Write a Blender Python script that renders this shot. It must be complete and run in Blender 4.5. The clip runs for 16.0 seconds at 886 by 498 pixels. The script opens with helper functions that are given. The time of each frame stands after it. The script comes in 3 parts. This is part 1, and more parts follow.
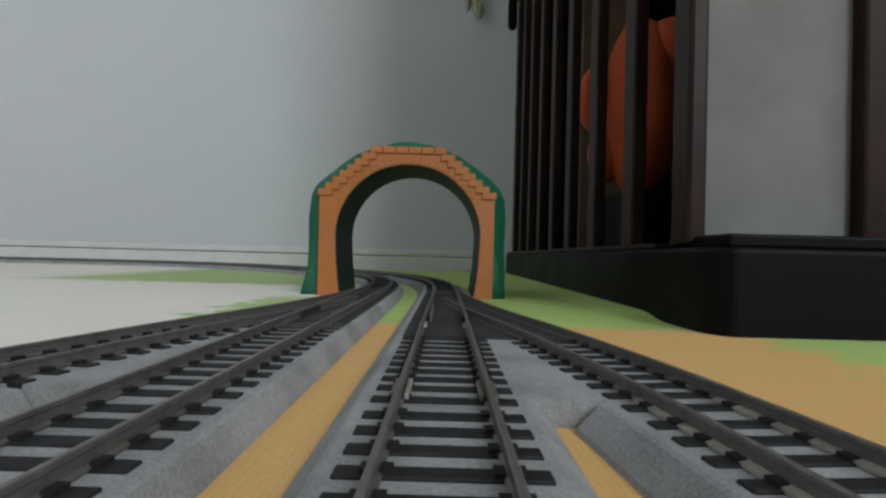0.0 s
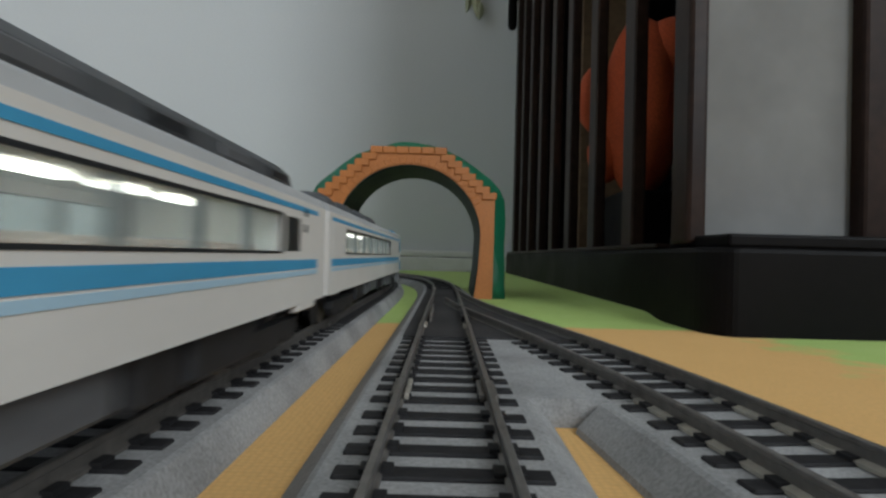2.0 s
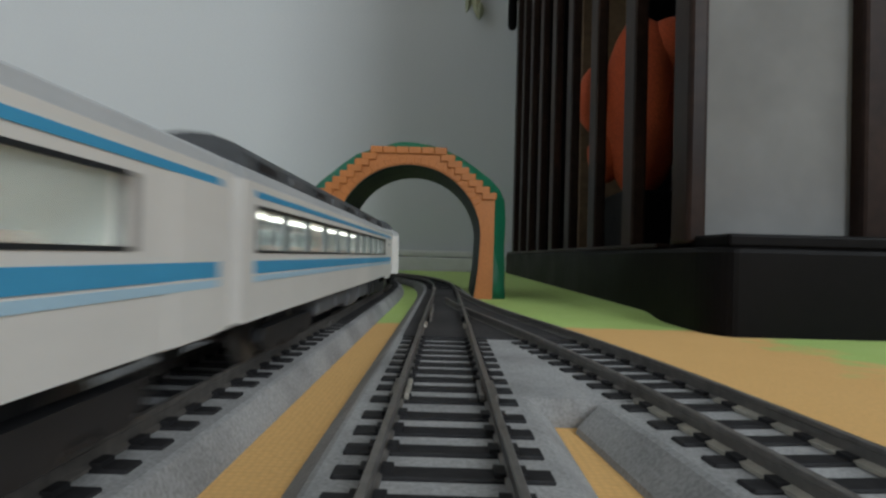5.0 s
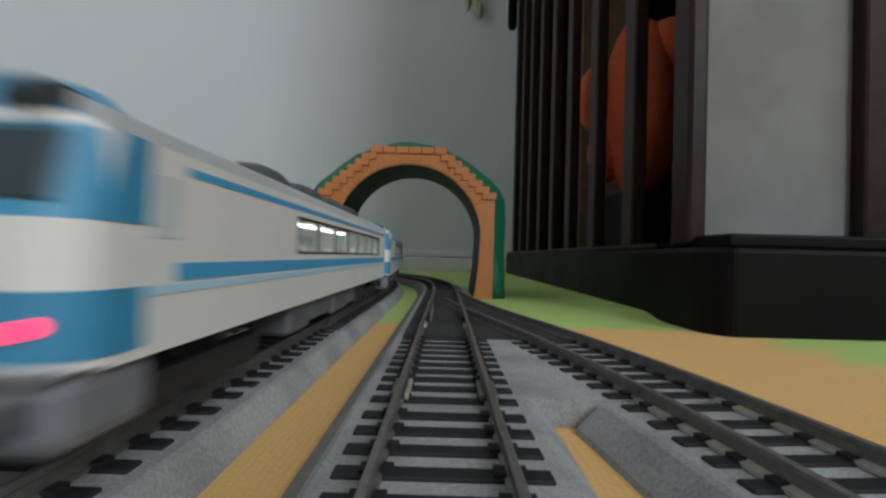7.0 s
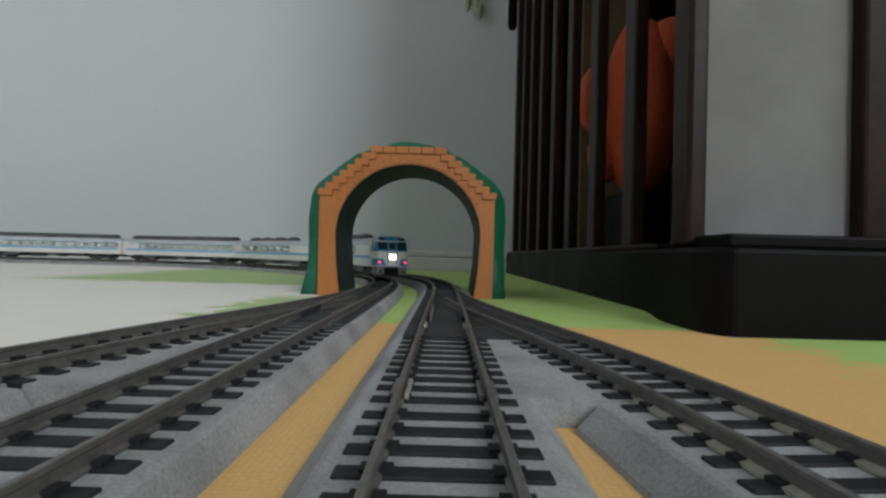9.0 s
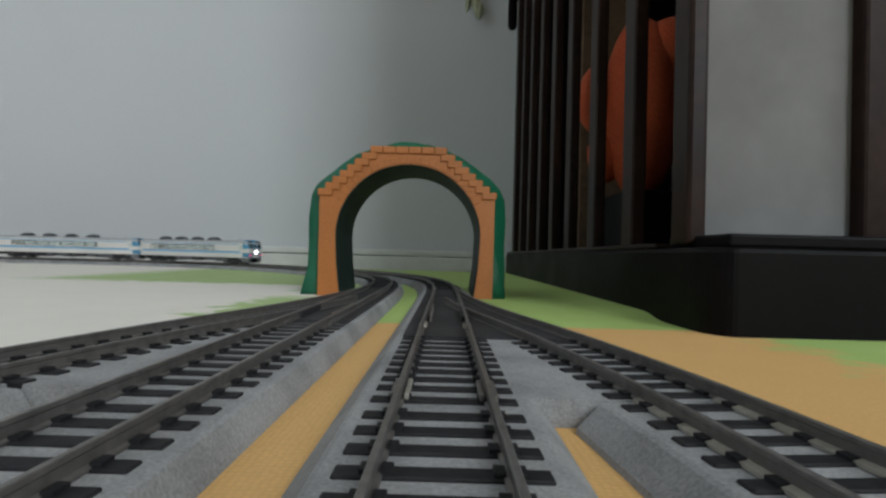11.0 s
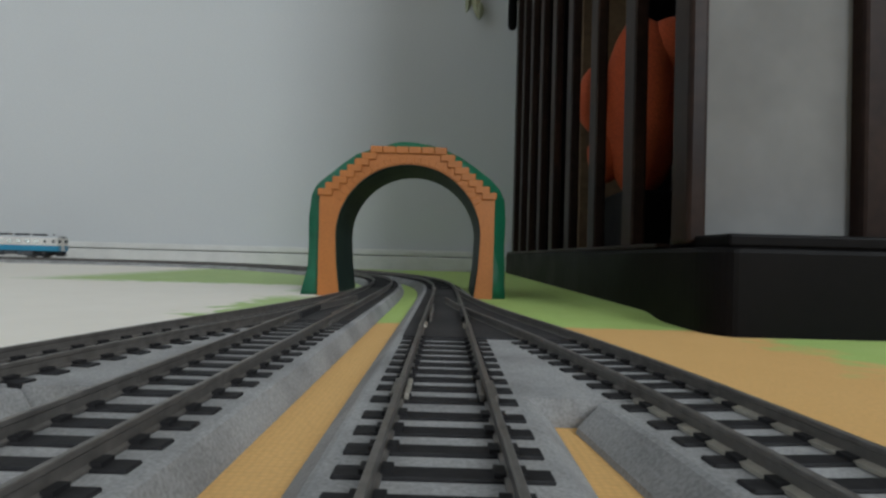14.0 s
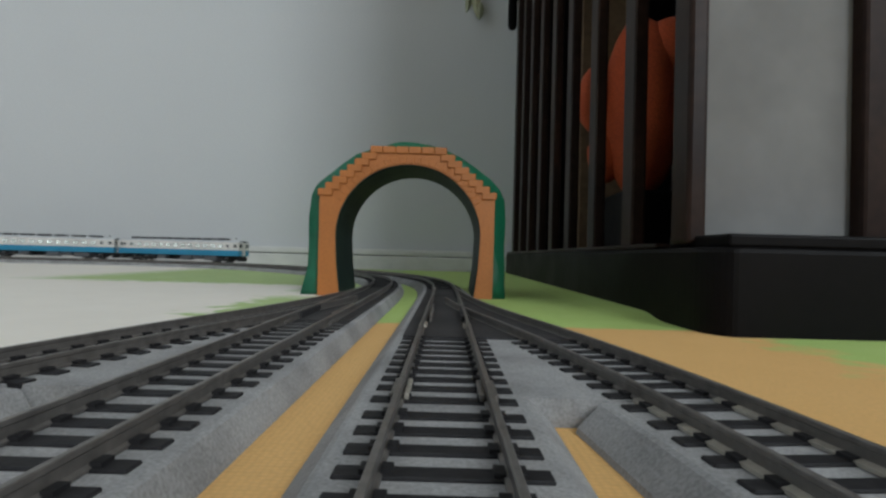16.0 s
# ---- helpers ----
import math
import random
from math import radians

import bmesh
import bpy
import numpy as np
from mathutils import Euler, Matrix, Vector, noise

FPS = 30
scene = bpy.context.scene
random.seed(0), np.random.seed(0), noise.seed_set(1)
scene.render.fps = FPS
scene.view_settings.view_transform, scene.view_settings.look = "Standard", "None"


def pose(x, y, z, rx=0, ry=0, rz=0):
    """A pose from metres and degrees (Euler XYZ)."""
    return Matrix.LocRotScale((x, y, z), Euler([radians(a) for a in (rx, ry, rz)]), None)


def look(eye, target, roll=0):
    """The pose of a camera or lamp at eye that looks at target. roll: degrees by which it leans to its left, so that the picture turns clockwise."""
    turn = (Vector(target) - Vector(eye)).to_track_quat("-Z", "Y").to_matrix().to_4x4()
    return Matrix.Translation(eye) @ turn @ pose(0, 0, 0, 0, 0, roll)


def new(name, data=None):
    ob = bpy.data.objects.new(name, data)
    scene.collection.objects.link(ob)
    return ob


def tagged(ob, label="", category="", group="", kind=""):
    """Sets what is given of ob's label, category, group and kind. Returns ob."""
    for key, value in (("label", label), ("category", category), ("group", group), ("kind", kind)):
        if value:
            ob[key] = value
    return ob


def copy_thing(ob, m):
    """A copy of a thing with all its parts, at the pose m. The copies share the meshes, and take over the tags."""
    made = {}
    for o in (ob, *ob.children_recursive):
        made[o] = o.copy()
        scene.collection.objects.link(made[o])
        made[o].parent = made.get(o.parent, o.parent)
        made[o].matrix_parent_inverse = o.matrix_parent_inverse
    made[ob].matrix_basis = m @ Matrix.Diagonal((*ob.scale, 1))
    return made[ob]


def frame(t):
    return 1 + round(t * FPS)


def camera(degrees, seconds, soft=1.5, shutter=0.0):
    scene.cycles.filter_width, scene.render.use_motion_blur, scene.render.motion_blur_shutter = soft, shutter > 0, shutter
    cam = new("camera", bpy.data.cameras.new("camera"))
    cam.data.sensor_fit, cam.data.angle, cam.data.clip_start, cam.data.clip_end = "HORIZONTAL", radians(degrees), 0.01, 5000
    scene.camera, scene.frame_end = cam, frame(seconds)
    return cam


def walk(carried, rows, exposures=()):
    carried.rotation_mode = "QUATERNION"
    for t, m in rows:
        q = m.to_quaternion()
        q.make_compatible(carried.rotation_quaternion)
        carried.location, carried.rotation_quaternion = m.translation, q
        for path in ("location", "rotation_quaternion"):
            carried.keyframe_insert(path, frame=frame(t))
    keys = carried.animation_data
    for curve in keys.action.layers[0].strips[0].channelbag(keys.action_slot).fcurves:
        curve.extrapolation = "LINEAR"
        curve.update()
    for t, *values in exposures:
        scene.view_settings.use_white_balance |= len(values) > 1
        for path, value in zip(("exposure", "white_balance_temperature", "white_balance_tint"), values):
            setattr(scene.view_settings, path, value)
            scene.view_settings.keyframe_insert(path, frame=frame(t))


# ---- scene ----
# ---- camera ----
cam = camera(79.04, 16.0, soft=2.5, shutter=0.7)
EYE = (0.0, 0.0, 0.01796)
VIEW = look(EYE, (0.0, 1.0, 0.01796 + 0.01246), roll=1.5)
walk(cam, [(0.0, VIEW), (16.0, VIEW)])

# ---- light ----
world = bpy.data.worlds.new("world")
scene.world = world
world.use_nodes = True
sky = world.node_tree.nodes.new("ShaderNodeTexSky")
sky.sky_type = "NISHITA"
sky.sun_disc = False
sky.sun_elevation, sky.sun_rotation = radians(35), radians(200)
world.node_tree.links.new(sky.outputs[0], world.node_tree.nodes["Background"].inputs[0])
world.node_tree.nodes["Background"].inputs[1].default_value = 0.08
scene.view_settings.exposure = 0.0


def window_light(name, m, sx, sy, power, colour):
    data = bpy.data.lights.new(name, "AREA")
    data.shape, data.size, data.size_y, data.energy, data.color = "RECTANGLE", sx, sy, power, colour
    ob = new(name, data)
    ob.matrix_world = m
    return ob


# daylight standing in the opening of the window behind the camera
window_light("window_daylight", look((0.88, -1.78, 1.2), (0.0, 0.1, 0.1)), 0.6, 1.35, 29.5, (0.87, 0.95, 1.0))
window_light("east_window_daylight", look((1.385, -0.6, 0.95), (0.0, 0.0, 0.1)), 0.9, 1.0, 6.5, (0.87, 0.955, 1.0))
window_light("side_window_daylight", look((-0.985, -0.2, 0.85), (0.0, 0.1, 0.0)), 0.9, 0.8, 2.0, (0.80, 0.91, 1.0))

# ---- materials ----
def mat(name, base, rough=0.6, metal=0.0, grain=0.0, scale=400.0, vary=0.0, bump=0.0, emit=0.0, second=None, wide=40.0, glass=0.0, spec=0.5):
    m = bpy.data.materials.new(name)
    m.use_nodes = True
    n, l = m.node_tree.nodes, m.node_tree.links
    b = n["Principled BSDF"]
    b.inputs["Base Color"].default_value = (*base, 1)
    b.inputs["Roughness"].default_value = rough
    b.inputs["Metallic"].default_value = metal
    b.inputs["Specular IOR Level"].default_value = spec
    if glass:
        b.inputs["Transmission Weight"].default_value = glass
        b.inputs["IOR"].default_value = 1.1
    if emit:
        b.inputs["Emission Color"].default_value = (*base, 1)
        b.inputs["Emission Strength"].default_value = emit
    if grain or vary or second:
        tc = n.new("ShaderNodeTexCoord")
        fine = n.new("ShaderNodeTexNoise")
        fine.inputs["Scale"].default_value, fine.inputs["Detail"].default_value = scale, 4
        broad = n.new("ShaderNodeTexNoise")
        broad.inputs["Scale"].default_value, broad.inputs["Detail"].default_value = wide, 3
        for t in (fine, broad):
            l.new(tc.outputs["Object"], t.inputs["Vector"])
        mixa = n.new("ShaderNodeMix")
        mixa.data_type = "RGBA"
        mixa.inputs[6].default_value = (*base, 1)
        mixa.inputs[7].default_value = (*(second or [c * 0.55 for c in base]), 1)
        ramp = n.new("ShaderNodeMapRange")
        ramp.inputs[1].default_value, ramp.inputs[2].default_value = 0.4, 0.68
        ramp.inputs[4].default_value = max(vary, 0.001)
        l.new(broad.outputs[0], ramp.inputs[0])
        l.new(ramp.outputs[0], mixa.inputs[0])
        mul = n.new("ShaderNodeMix")
        mul.data_type, mul.blend_type = "RGBA", "MULTIPLY"
        mul.inputs[0].default_value = 1.0
        ramp2 = n.new("ShaderNodeMapRange")
        ramp2.inputs[1].default_value, ramp2.inputs[2].default_value = 0.3, 0.7
        ramp2.inputs[3].default_value, ramp2.inputs[4].default_value = 1 - grain, 1 + grain * 0.6
        l.new(fine.outputs[0], ramp2.inputs[0])
        l.new(mixa.outputs[2], mul.inputs[6])
        l.new(ramp2.outputs[0], mul.inputs[7])
        l.new(mul.outputs[2], b.inputs["Base Color"])
        rr = n.new("ShaderNodeMapRange")
        rr.inputs[3].default_value, rr.inputs[4].default_value = max(rough - 0.12, 0.02), min(rough + 0.12, 1)
        l.new(broad.outputs[0], rr.inputs[0])
        l.new(rr.outputs[0], b.inputs["Roughness"])
        if bump:
            bp = n.new("ShaderNodeBump")
            bp.inputs["Strength"].default_value, bp.inputs["Distance"].default_value = bump, 0.0004
            l.new(fine.outputs[0], bp.inputs["Height"])
            l.new(bp.outputs[0], b.inputs["Normal"])
    return m


M_BALLAST = mat("grey_ballast_plastic", (0.335, 0.33, 0.325), 0.92, 0, 0.24, 3000, 0.8, 0.08, second=(0.205, 0.202, 0.2), wide=90, spec=0.2)
M_SLEEPER = mat("dark_sleeper_plastic", (0.021, 0.02, 0.021), 0.65, 0, 0.3, 900, 0.5, 0.2, spec=0.22)
M_PLATE = mat("turnout_plate_plastic", (0.04, 0.038, 0.039), 0.7, 0, 0.35, 1200, 0.6, 0.3, spec=0.25)
M_RAIL = mat("weathered_rail_metal", (0.185, 0.172, 0.16), 0.4, 0.45, 0.25, 700, 0.6, 0.1, second=(0.14, 0.122, 0.105), wide=60)
# for bright fittings, and for the glints painted along the siding rails
M_SHINY = mat("bright_nickel_and_glint", (0.55, 0.51, 0.43), 0.4, 0.45, 0.2, 700, 0.5, 0.1, second=(0.25, 0.22, 0.19), wide=120)
M_ORANGE = mat("orange_tunnel_plastic", (0.46, 0.155, 0.035), 0.5, 0, 0.12, 900, 0.3, 0.1)
M_GREEN = mat("green_tunnel_plastic", (0.008, 0.13, 0.065), 0.45, 0, 0.15, 300, 0.4, 0.15)
# the tunnel green darkened to paint in the shade of the bore
M_SHADEGREEN = mat("bore_shaded_green_plastic", (0.004, 0.026, 0.018), 0.65, 0, 0.15, 300, 0.4, 0.1)
M_WALL = mat("pale_wall_paper", (0.58, 0.59, 0.59), 0.85, 0, 0.04, 600, 0.25, 0.15, second=(0.53, 0.54, 0.55), wide=6)
M_BASEB = mat("white_baseboard", (0.66, 0.65, 0.62), 0.5, 0, 0.03, 300, 0.2)
M_GROOVE = mat("baseboard_groove", (0.3, 0.29, 0.28), 0.8, 0, 0.1, 300, 0.3)
M_WOOD = mat("dark_stained_wood", (0.017, 0.0095, 0.0075), 0.4, 0, 0.25, 300, 0.7, 0.12, second=(0.034, 0.018, 0.012), wide=30, spec=0.13)
M_BLACKW = mat("black_lacquered_wood", (0.004, 0.0032, 0.0033), 0.5, 0, 0.25, 300, 0.6, 0.1, spec=0.1)
M_PANEL = mat("pale_grey_board", (0.175, 0.175, 0.17), 0.75, 0, 0.04, 200, 0.3)
M_PLUSH = mat("orange_plush", (0.52, 0.082, 0.02), 0.95, 0, 0.25, 900, 0.4, 0.6)
M_STRAW = mat("pale_straw_wood", (0.18, 0.11, 0.055), 0.7, 0, 0.2, 200, 0.5)
M_CEIL = mat("white_ceiling", (0.75, 0.75, 0.73), 0.9, 0, 0.03, 20, 0.2)
M_FLOORW = mat("light_wood_floor", (0.42, 0.30, 0.19), 0.45, 0, 0.15, 20, 0.6, 0.1)
M_LEAF = mat("dried_leaf", (0.36, 0.37, 0.24), 0.7, 0, 0.2, 200, 0.5)
M_WHITE = mat("white_train_shell", (0.72, 0.685, 0.64), 0.38, 0, 0.03, 900, 0.2)
M_BLUE = mat("sky_blue_train_paint", (0.065, 0.335, 0.57), 0.38, 0, 0.06, 900, 0.2)
M_CABBLUE = mat("dull_blue_cab_paint", (0.045, 0.245, 0.41), 0.42, 0, 0.06, 900, 0.2)
M_PALEBLUE = mat("pale_blue_line_paint", (0.42, 0.60, 0.72), 0.4, 0, 0.03, 900, 0.2)
M_DEEPBLUE = mat("deep_blue_train_paint", (0.025, 0.26, 0.43), 0.4, 0, 0.06, 900, 0.2)
M_ROOF = mat("grey_train_roof", (0.43, 0.435, 0.44), 0.6, 0, 0.1, 900, 0.3)
M_UNIT = mat("dark_grey_roof_unit", (0.065, 0.068, 0.072), 0.6, 0, 0.2, 900, 0.4)
M_UNDER = mat("underframe_black", (0.018, 0.018, 0.02), 0.6, 0, 0.3, 900, 0.4)
M_EQUIP = mat("underfloor_grey", (0.11, 0.112, 0.118), 0.6, 0, 0.2, 900, 0.4)
M_SKIRT = mat("skirt_grey", (0.17, 0.172, 0.18), 0.5, 0, 0.1, 900, 0.3)
M_FRAME = mat("window_rubber_black", (0.02, 0.022, 0.025), 0.4, 0, 0.1, 900, 0.2)
M_GLASS = mat("tinted_train_glass", (0.80, 0.87, 0.855), 0.05, glass=0.86)
M_DARKGLASS = mat("dark_cab_glass", (0.025, 0.04, 0.045), 0.08)
M_PILLAR = mat("grey_window_pillar", (0.19, 0.215, 0.21), 0.5, 0, 0.05, 900, 0.2)
M_PALEGLASS = mat("pale_grey_side_pane", (0.58, 0.61, 0.60), 0.12, 0, 0.03, 900, 0.2)
M_INSIDE = mat("cream_interior", (0.76, 0.75, 0.68), 0.7, 0, 0.05, 900, 0.2)
M_SEAT = mat("orange_beige_seat_plastic", (0.60, 0.44, 0.34), 0.9, 0, 0.2, 900, 0.4)
M_STRIP = mat("interior_light_strip", (1.0, 0.98, 0.92), 0.5, emit=5.0)
M_COOLSTRIP = mat("cool_interior_light_strip", (0.90, 0.92, 1.0), 0.5, emit=2.2)
M_LOCALROOF = mat("pale_local_roof", (0.55, 0.56, 0.57), 0.55, 0, 0.08, 900, 0.3)
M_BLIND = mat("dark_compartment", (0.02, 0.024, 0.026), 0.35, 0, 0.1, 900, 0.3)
M_SIGN = mat("lit_head_sign", (1.0, 1.0, 1.0), 0.5, emit=6.0)
M_RED = mat("lit_red_tail_lamp", (1.0, 0.02, 0.09), 0.4, emit=2.6)
M_STEEL = mat("wheel_steel", (0.25, 0.24, 0.23), 0.4, 0.8, 0.1, 900, 0.3)


def mat_print():
    """The printed mat: pale paper, tan earth and green grass with ragged edges."""
    m = bpy.data.materials.new("printed_play_mat")
    m.use_nodes = True
    n, l = m.node_tree.nodes, m.node_tree.links
    b = n["Principled BSDF"]
    tc = n.new("ShaderNodeTexCoord")
    sep = n.new("ShaderNodeSeparateXYZ")
    rag = n.new("ShaderNodeTexNoise")
    rag.inputs["Scale"].default_value, rag.inputs["Detail"].default_value = 110, 5
    l.new(tc.outputs["Object"], rag.inputs["Vector"])
    l.new(tc.outputs["Object"], sep.inputs[0])

    def op(kind, a, c, clamp=False):
        q = n.new("ShaderNodeMath")
        q.operation, q.use_clamp = kind, clamp
        for i, v in enumerate((a, c)):
            if isinstance(v, (int, float)):
                q.inputs[i].default_value = v
            else:
                l.new(v, q.inputs[i])
        return q.outputs[0]
    jit = op("MULTIPLY", op("SUBTRACT", rag.outputs[0], 0.5), 0.045)
    X, Y = op("ADD", sep.outputs[0], jit), op("ADD", sep.outputs[1], jit)
    yt = op("ADD", sep.outputs[1], op("MULTIPLY", jit, 0.12))

    def past(v, edge, soft):
        return op("MULTIPLY", op("SUBTRACT", v, edge), 1.0 / soft, True)

    def both(a, c):
        return op("MULTIPLY", a, c)

    def inv(a):
        return op("SUBTRACT", 1.0, a)
    right = past(sep.outputs[0], -0.042, 0.002)
    tan = both(right, inv(past(yt, 0.139, 0.003)))
    band = both(past(X, -0.236, 0.03), past(Y, 0.284, 0.014))
    near = both(past(X, -0.071, 0.006), past(Y, 0.140, 0.008))
    gap = both(both(past(X, -0.075, 0.01), past(Y, 0.205, 0.02)), inv(past(Y, 0.245, 0.02)))
    grass = op("MAXIMUM", band, both(near, inv(gap)))
    corner = both(past(X, 0.071, 0.012), both(inv(past(Y, 0.2, 0.03)), past(Y, 0.080, 0.02)))
    corner = both(corner, inv(past(X, 0.2, 0.05)))

    def mix(f, a, c):
        q = n.new("ShaderNodeMix")
        q.data_type = "RGBA"
        l.new(f, q.inputs[0])
        for i, v in ((6, a), (7, c)):
            if isinstance(v, tuple):
                q.inputs[i].default_value = (*v, 1)
            else:
                l.new(v, q.inputs[i])
        return q.outputs[2]
    blot = n.new("ShaderNodeTexNoise")
    blot.inputs["Scale"].default_value, blot.inputs["Detail"].default_value = 60, 4
    l.new(tc.outputs["Object"], blot.inputs["Vector"])
    green = mix(blot.outputs[0], (0.38, 0.53, 0.13), (0.46, 0.61, 0.20))
    palegreen = mix(blot.outputs[0], (0.34, 0.47, 0.17), (0.46, 0.57, 0.26))
    soil = mix(blot.outputs[0], (0.70, 0.405, 0.14), (0.75, 0.445, 0.165))
    paper = mix(blot.outputs[0], (0.77, 0.715, 0.63), (0.84, 0.785, 0.70))
    left = mix(grass, paper, palegreen)
    rgt = mix(tan, green, soil)
    rgt = mix(corner, rgt, green)
    col = mix(right, left, rgt)
    b.inputs["Roughness"].default_value = 0.75
    cell = n.new("ShaderNodeTexVoronoi")
    cell.inputs["Scale"].default_value, cell.inputs["Randomness"].default_value = 1500, 0.35
    l.new(tc.outputs["Object"], cell.inputs["Vector"])
    weave = n.new("ShaderNodeMapRange")
    weave.inputs[1].default_value, weave.inputs[2].default_value = 0.0, 0.9
    weave.inputs[3].default_value, weave.inputs[4].default_value = 1.08, 0.80
    l.new(cell.outputs["Distance"], weave.inputs[0])
    tint = n.new("ShaderNodeMix")
    tint.data_type, tint.blend_type = "RGBA", "MULTIPLY"
    l.new(op("MULTIPLY", right, 0.8), tint.inputs[0])
    l.new(col, tint.inputs[6])
    l.new(weave.outputs[0], tint.inputs[7])
    l.new(tint.outputs[2], b.inputs["Base Color"])
    bp = n.new("ShaderNodeBump")
    bp.inputs["Strength"].default_value, bp.inputs["Distance"].default_value = 0.3, 0.0003
    l.new(cell.outputs["Distance"], bp.inputs["Height"])
    l.new(bp.outputs[0], b.inputs["Normal"])
    return m


M_MAT = mat_print()

# ---- mesh helpers (lengths in millimetres inside a part) ----
def part(name, bm, material, parent=None, label="", smooth=False, mm=True):
    if mm:
        bmesh.ops.scale(bm, vec=(0.001,) * 3, verts=bm.verts)
    bmesh.ops.recalc_face_normals(bm, faces=bm.faces)
    me = bpy.data.meshes.new(name)
    for f in bm.faces:
        f.smooth = smooth
    bm.to_mesh(me)
    bm.free()
    me.materials.append(material)
    ob = new(name, me)
    if parent is not None:
        ob.parent = parent
    if label:
        tagged(ob, label)
    return ob


def box(bm, x0, x1, y0, y1, z0, z1, bevel=0.0, seg=1):
    r = bmesh.ops.create_cube(bm, size=1.0)
    vs = r["verts"]
    for v in vs:
        v.co = Vector(((x0 + x1) / 2 + v.co.x * (x1 - x0), (y0 + y1) / 2 + v.co.y * (y1 - y0), (z0 + z1) / 2 + v.co.z * (z1 - z0)))
    if bevel:
        es = {e for v in vs for e in v.link_edges}
        bmesh.ops.bevel(bm, geom=list(es), offset=bevel, segments=seg, profile=0.5, affect="EDGES")
    return vs


def one_box(*a, **k):
    bm = bmesh.new()
    box(bm, *a, **k)
    return bm


def rod(bm, p, q, r, seg=12):
    p, q = Vector(p), Vector(q)
    d = q - p
    m = Matrix.Translation((p + q) / 2) @ d.to_track_quat("Z", "Y").to_matrix().to_4x4()
    bmesh.ops.create_cone(bm, cap_ends=True, segments=seg, radius1=r, radius2=r, depth=d.length, matrix=m)


def loft(bm, rings, closed=True, caps=True):
    """Joins rings of points (same count) into a skin."""
    vs = [[bm.verts.new(p) for p in ring] for ring in rings]
    k = len(rings[0])
    for a, c in zip(vs, vs[1:]):
        for i in range(k if closed else k - 1):
            bm.faces.new((a[i], a[(i + 1) % k], c[(i + 1) % k], c[i]))
    if caps and closed:
        bm.faces.new(vs[0])
        bm.faces.new(vs[-1])
    return bm


def holed(bm, us, vs, holes, d0, d1, place):
    """A slab over the grid us x vs with some cells left open; place(u, v, d) gives the point."""
    grid = {}

    def vert(i, j, d):
        if (i, j, d) not in grid:
            grid[i, j, d] = bm.verts.new(place(us[i], vs[j], d))
        return grid[i, j, d]
    solid = {(i, j) for i in range(len(us) - 1) for j in range(len(vs) - 1)} - set(holes)
    for i, j in solid:
        ring = ((i, j), (i + 1, j), (i + 1, j + 1), (i, j + 1))
        for d in (d0, d1):
            bm.faces.new([vert(a, c, d) for a, c in ring])
        for (a, c), (p, q), near in zip(ring, ring[1:] + ring[:1], ((i, j - 1), (i + 1, j), (i, j + 1), (i - 1, j))):
            if near not in solid:
                bm.faces.new((vert(a, c, d0), vert(p, q, d0), vert(p, q, d1), vert(a, c, d1)))
    return bm


def empty(name, m=None):
    ob = new(name)
    ob.empty_display_size = 0.01
    if m is not None:
        ob.matrix_world = m
    return ob


# ---- the lines of the tracks (millimetres) ----
RAIL_TOP = 5.0
KNOTS = [180 + 60 * i for i in range(13)] + [890, 920, 1386, 1416]
BENDS = [0.0, 1.44, 4.24, 4.07, 2.49, 1.83, 2.79, 4.05, 4.09, 2.78, 0.25, 0.0, 0.0, 0.0, 3.2, 3.2, 0.0]


class Line:
    def __init__(self, xs, ys):
        self.x, self.y = np.array(xs), np.array(ys)
        self.s = np.concatenate([[0], np.cumsum(np.hypot(np.diff(self.x), np.diff(self.y)))])
        self.s -= np.interp(0.0, self.y[:500], self.s[:500])
        self.a = np.unwrap(np.arctan2(-np.gradient(self.x), np.gradient(self.y)))

    def at(self, s):
        """Place and heading (radians to the left of +y) at the length s."""
        return (float(np.interp(s, self.s, self.x)), float(np.interp(s, self.s, self.y)), float(np.interp(s, self.s, self.a)))

    def side(self, s, o, z=0.0):
        x, y, a = self.at(s)
        return (x + o * math.cos(a), y + o * math.sin(a), z)


def inner_line():
    step = 2.5
    s = np.arange(-1200, 3300, step)
    a = radians(-0.348) + np.cumsum(np.interp(s, KNOTS, BENDS, left=0, right=0) / 1000) * step
    x, y = np.cumsum(-np.sin(a)) * step, np.cumsum(np.cos(a)) * step
    i = int(np.argmin(abs(s)))
    return Line(x - x[i] - 27.985, y - y[i])


def offset_line(line, o):
    return Line(line.x + np.cos(line.a) * o, line.y + np.sin(line.a) * o)


INNER = inner_line()
OUTER = offset_line(INNER, 28.17)
TOE = 230.0


def spread(s, sign):
    """How far a siding stands off its main line; the right-hand one parts a little earlier."""
    d = TOE + (6.0 if sign > 0 else 0.0) - s
    if d <= 0:
        return 0.0
    if d < 122.5:
        return 1.06 * d * d / 1082
    return 1.06 * (27.75 - max(245 - d, 0) ** 2 / 1082)


def siding_line(line, sign):
    ss = np.arange(-300, TOE, 2.5)
    pts = [line.side(s, sign * spread(s, sign)) for s in ss]
    return Line([p[0] for p in pts], [p[1] for p in pts])


SIDE_L, SIDE_R = siding_line(INNER, -1), siding_line(OUTER, 1)

# ---- room ----
def structure(name, bm, material, label, category, mm=False):
    return tagged(part(name, bm, material, mm=mm), label, category, kind="structure")


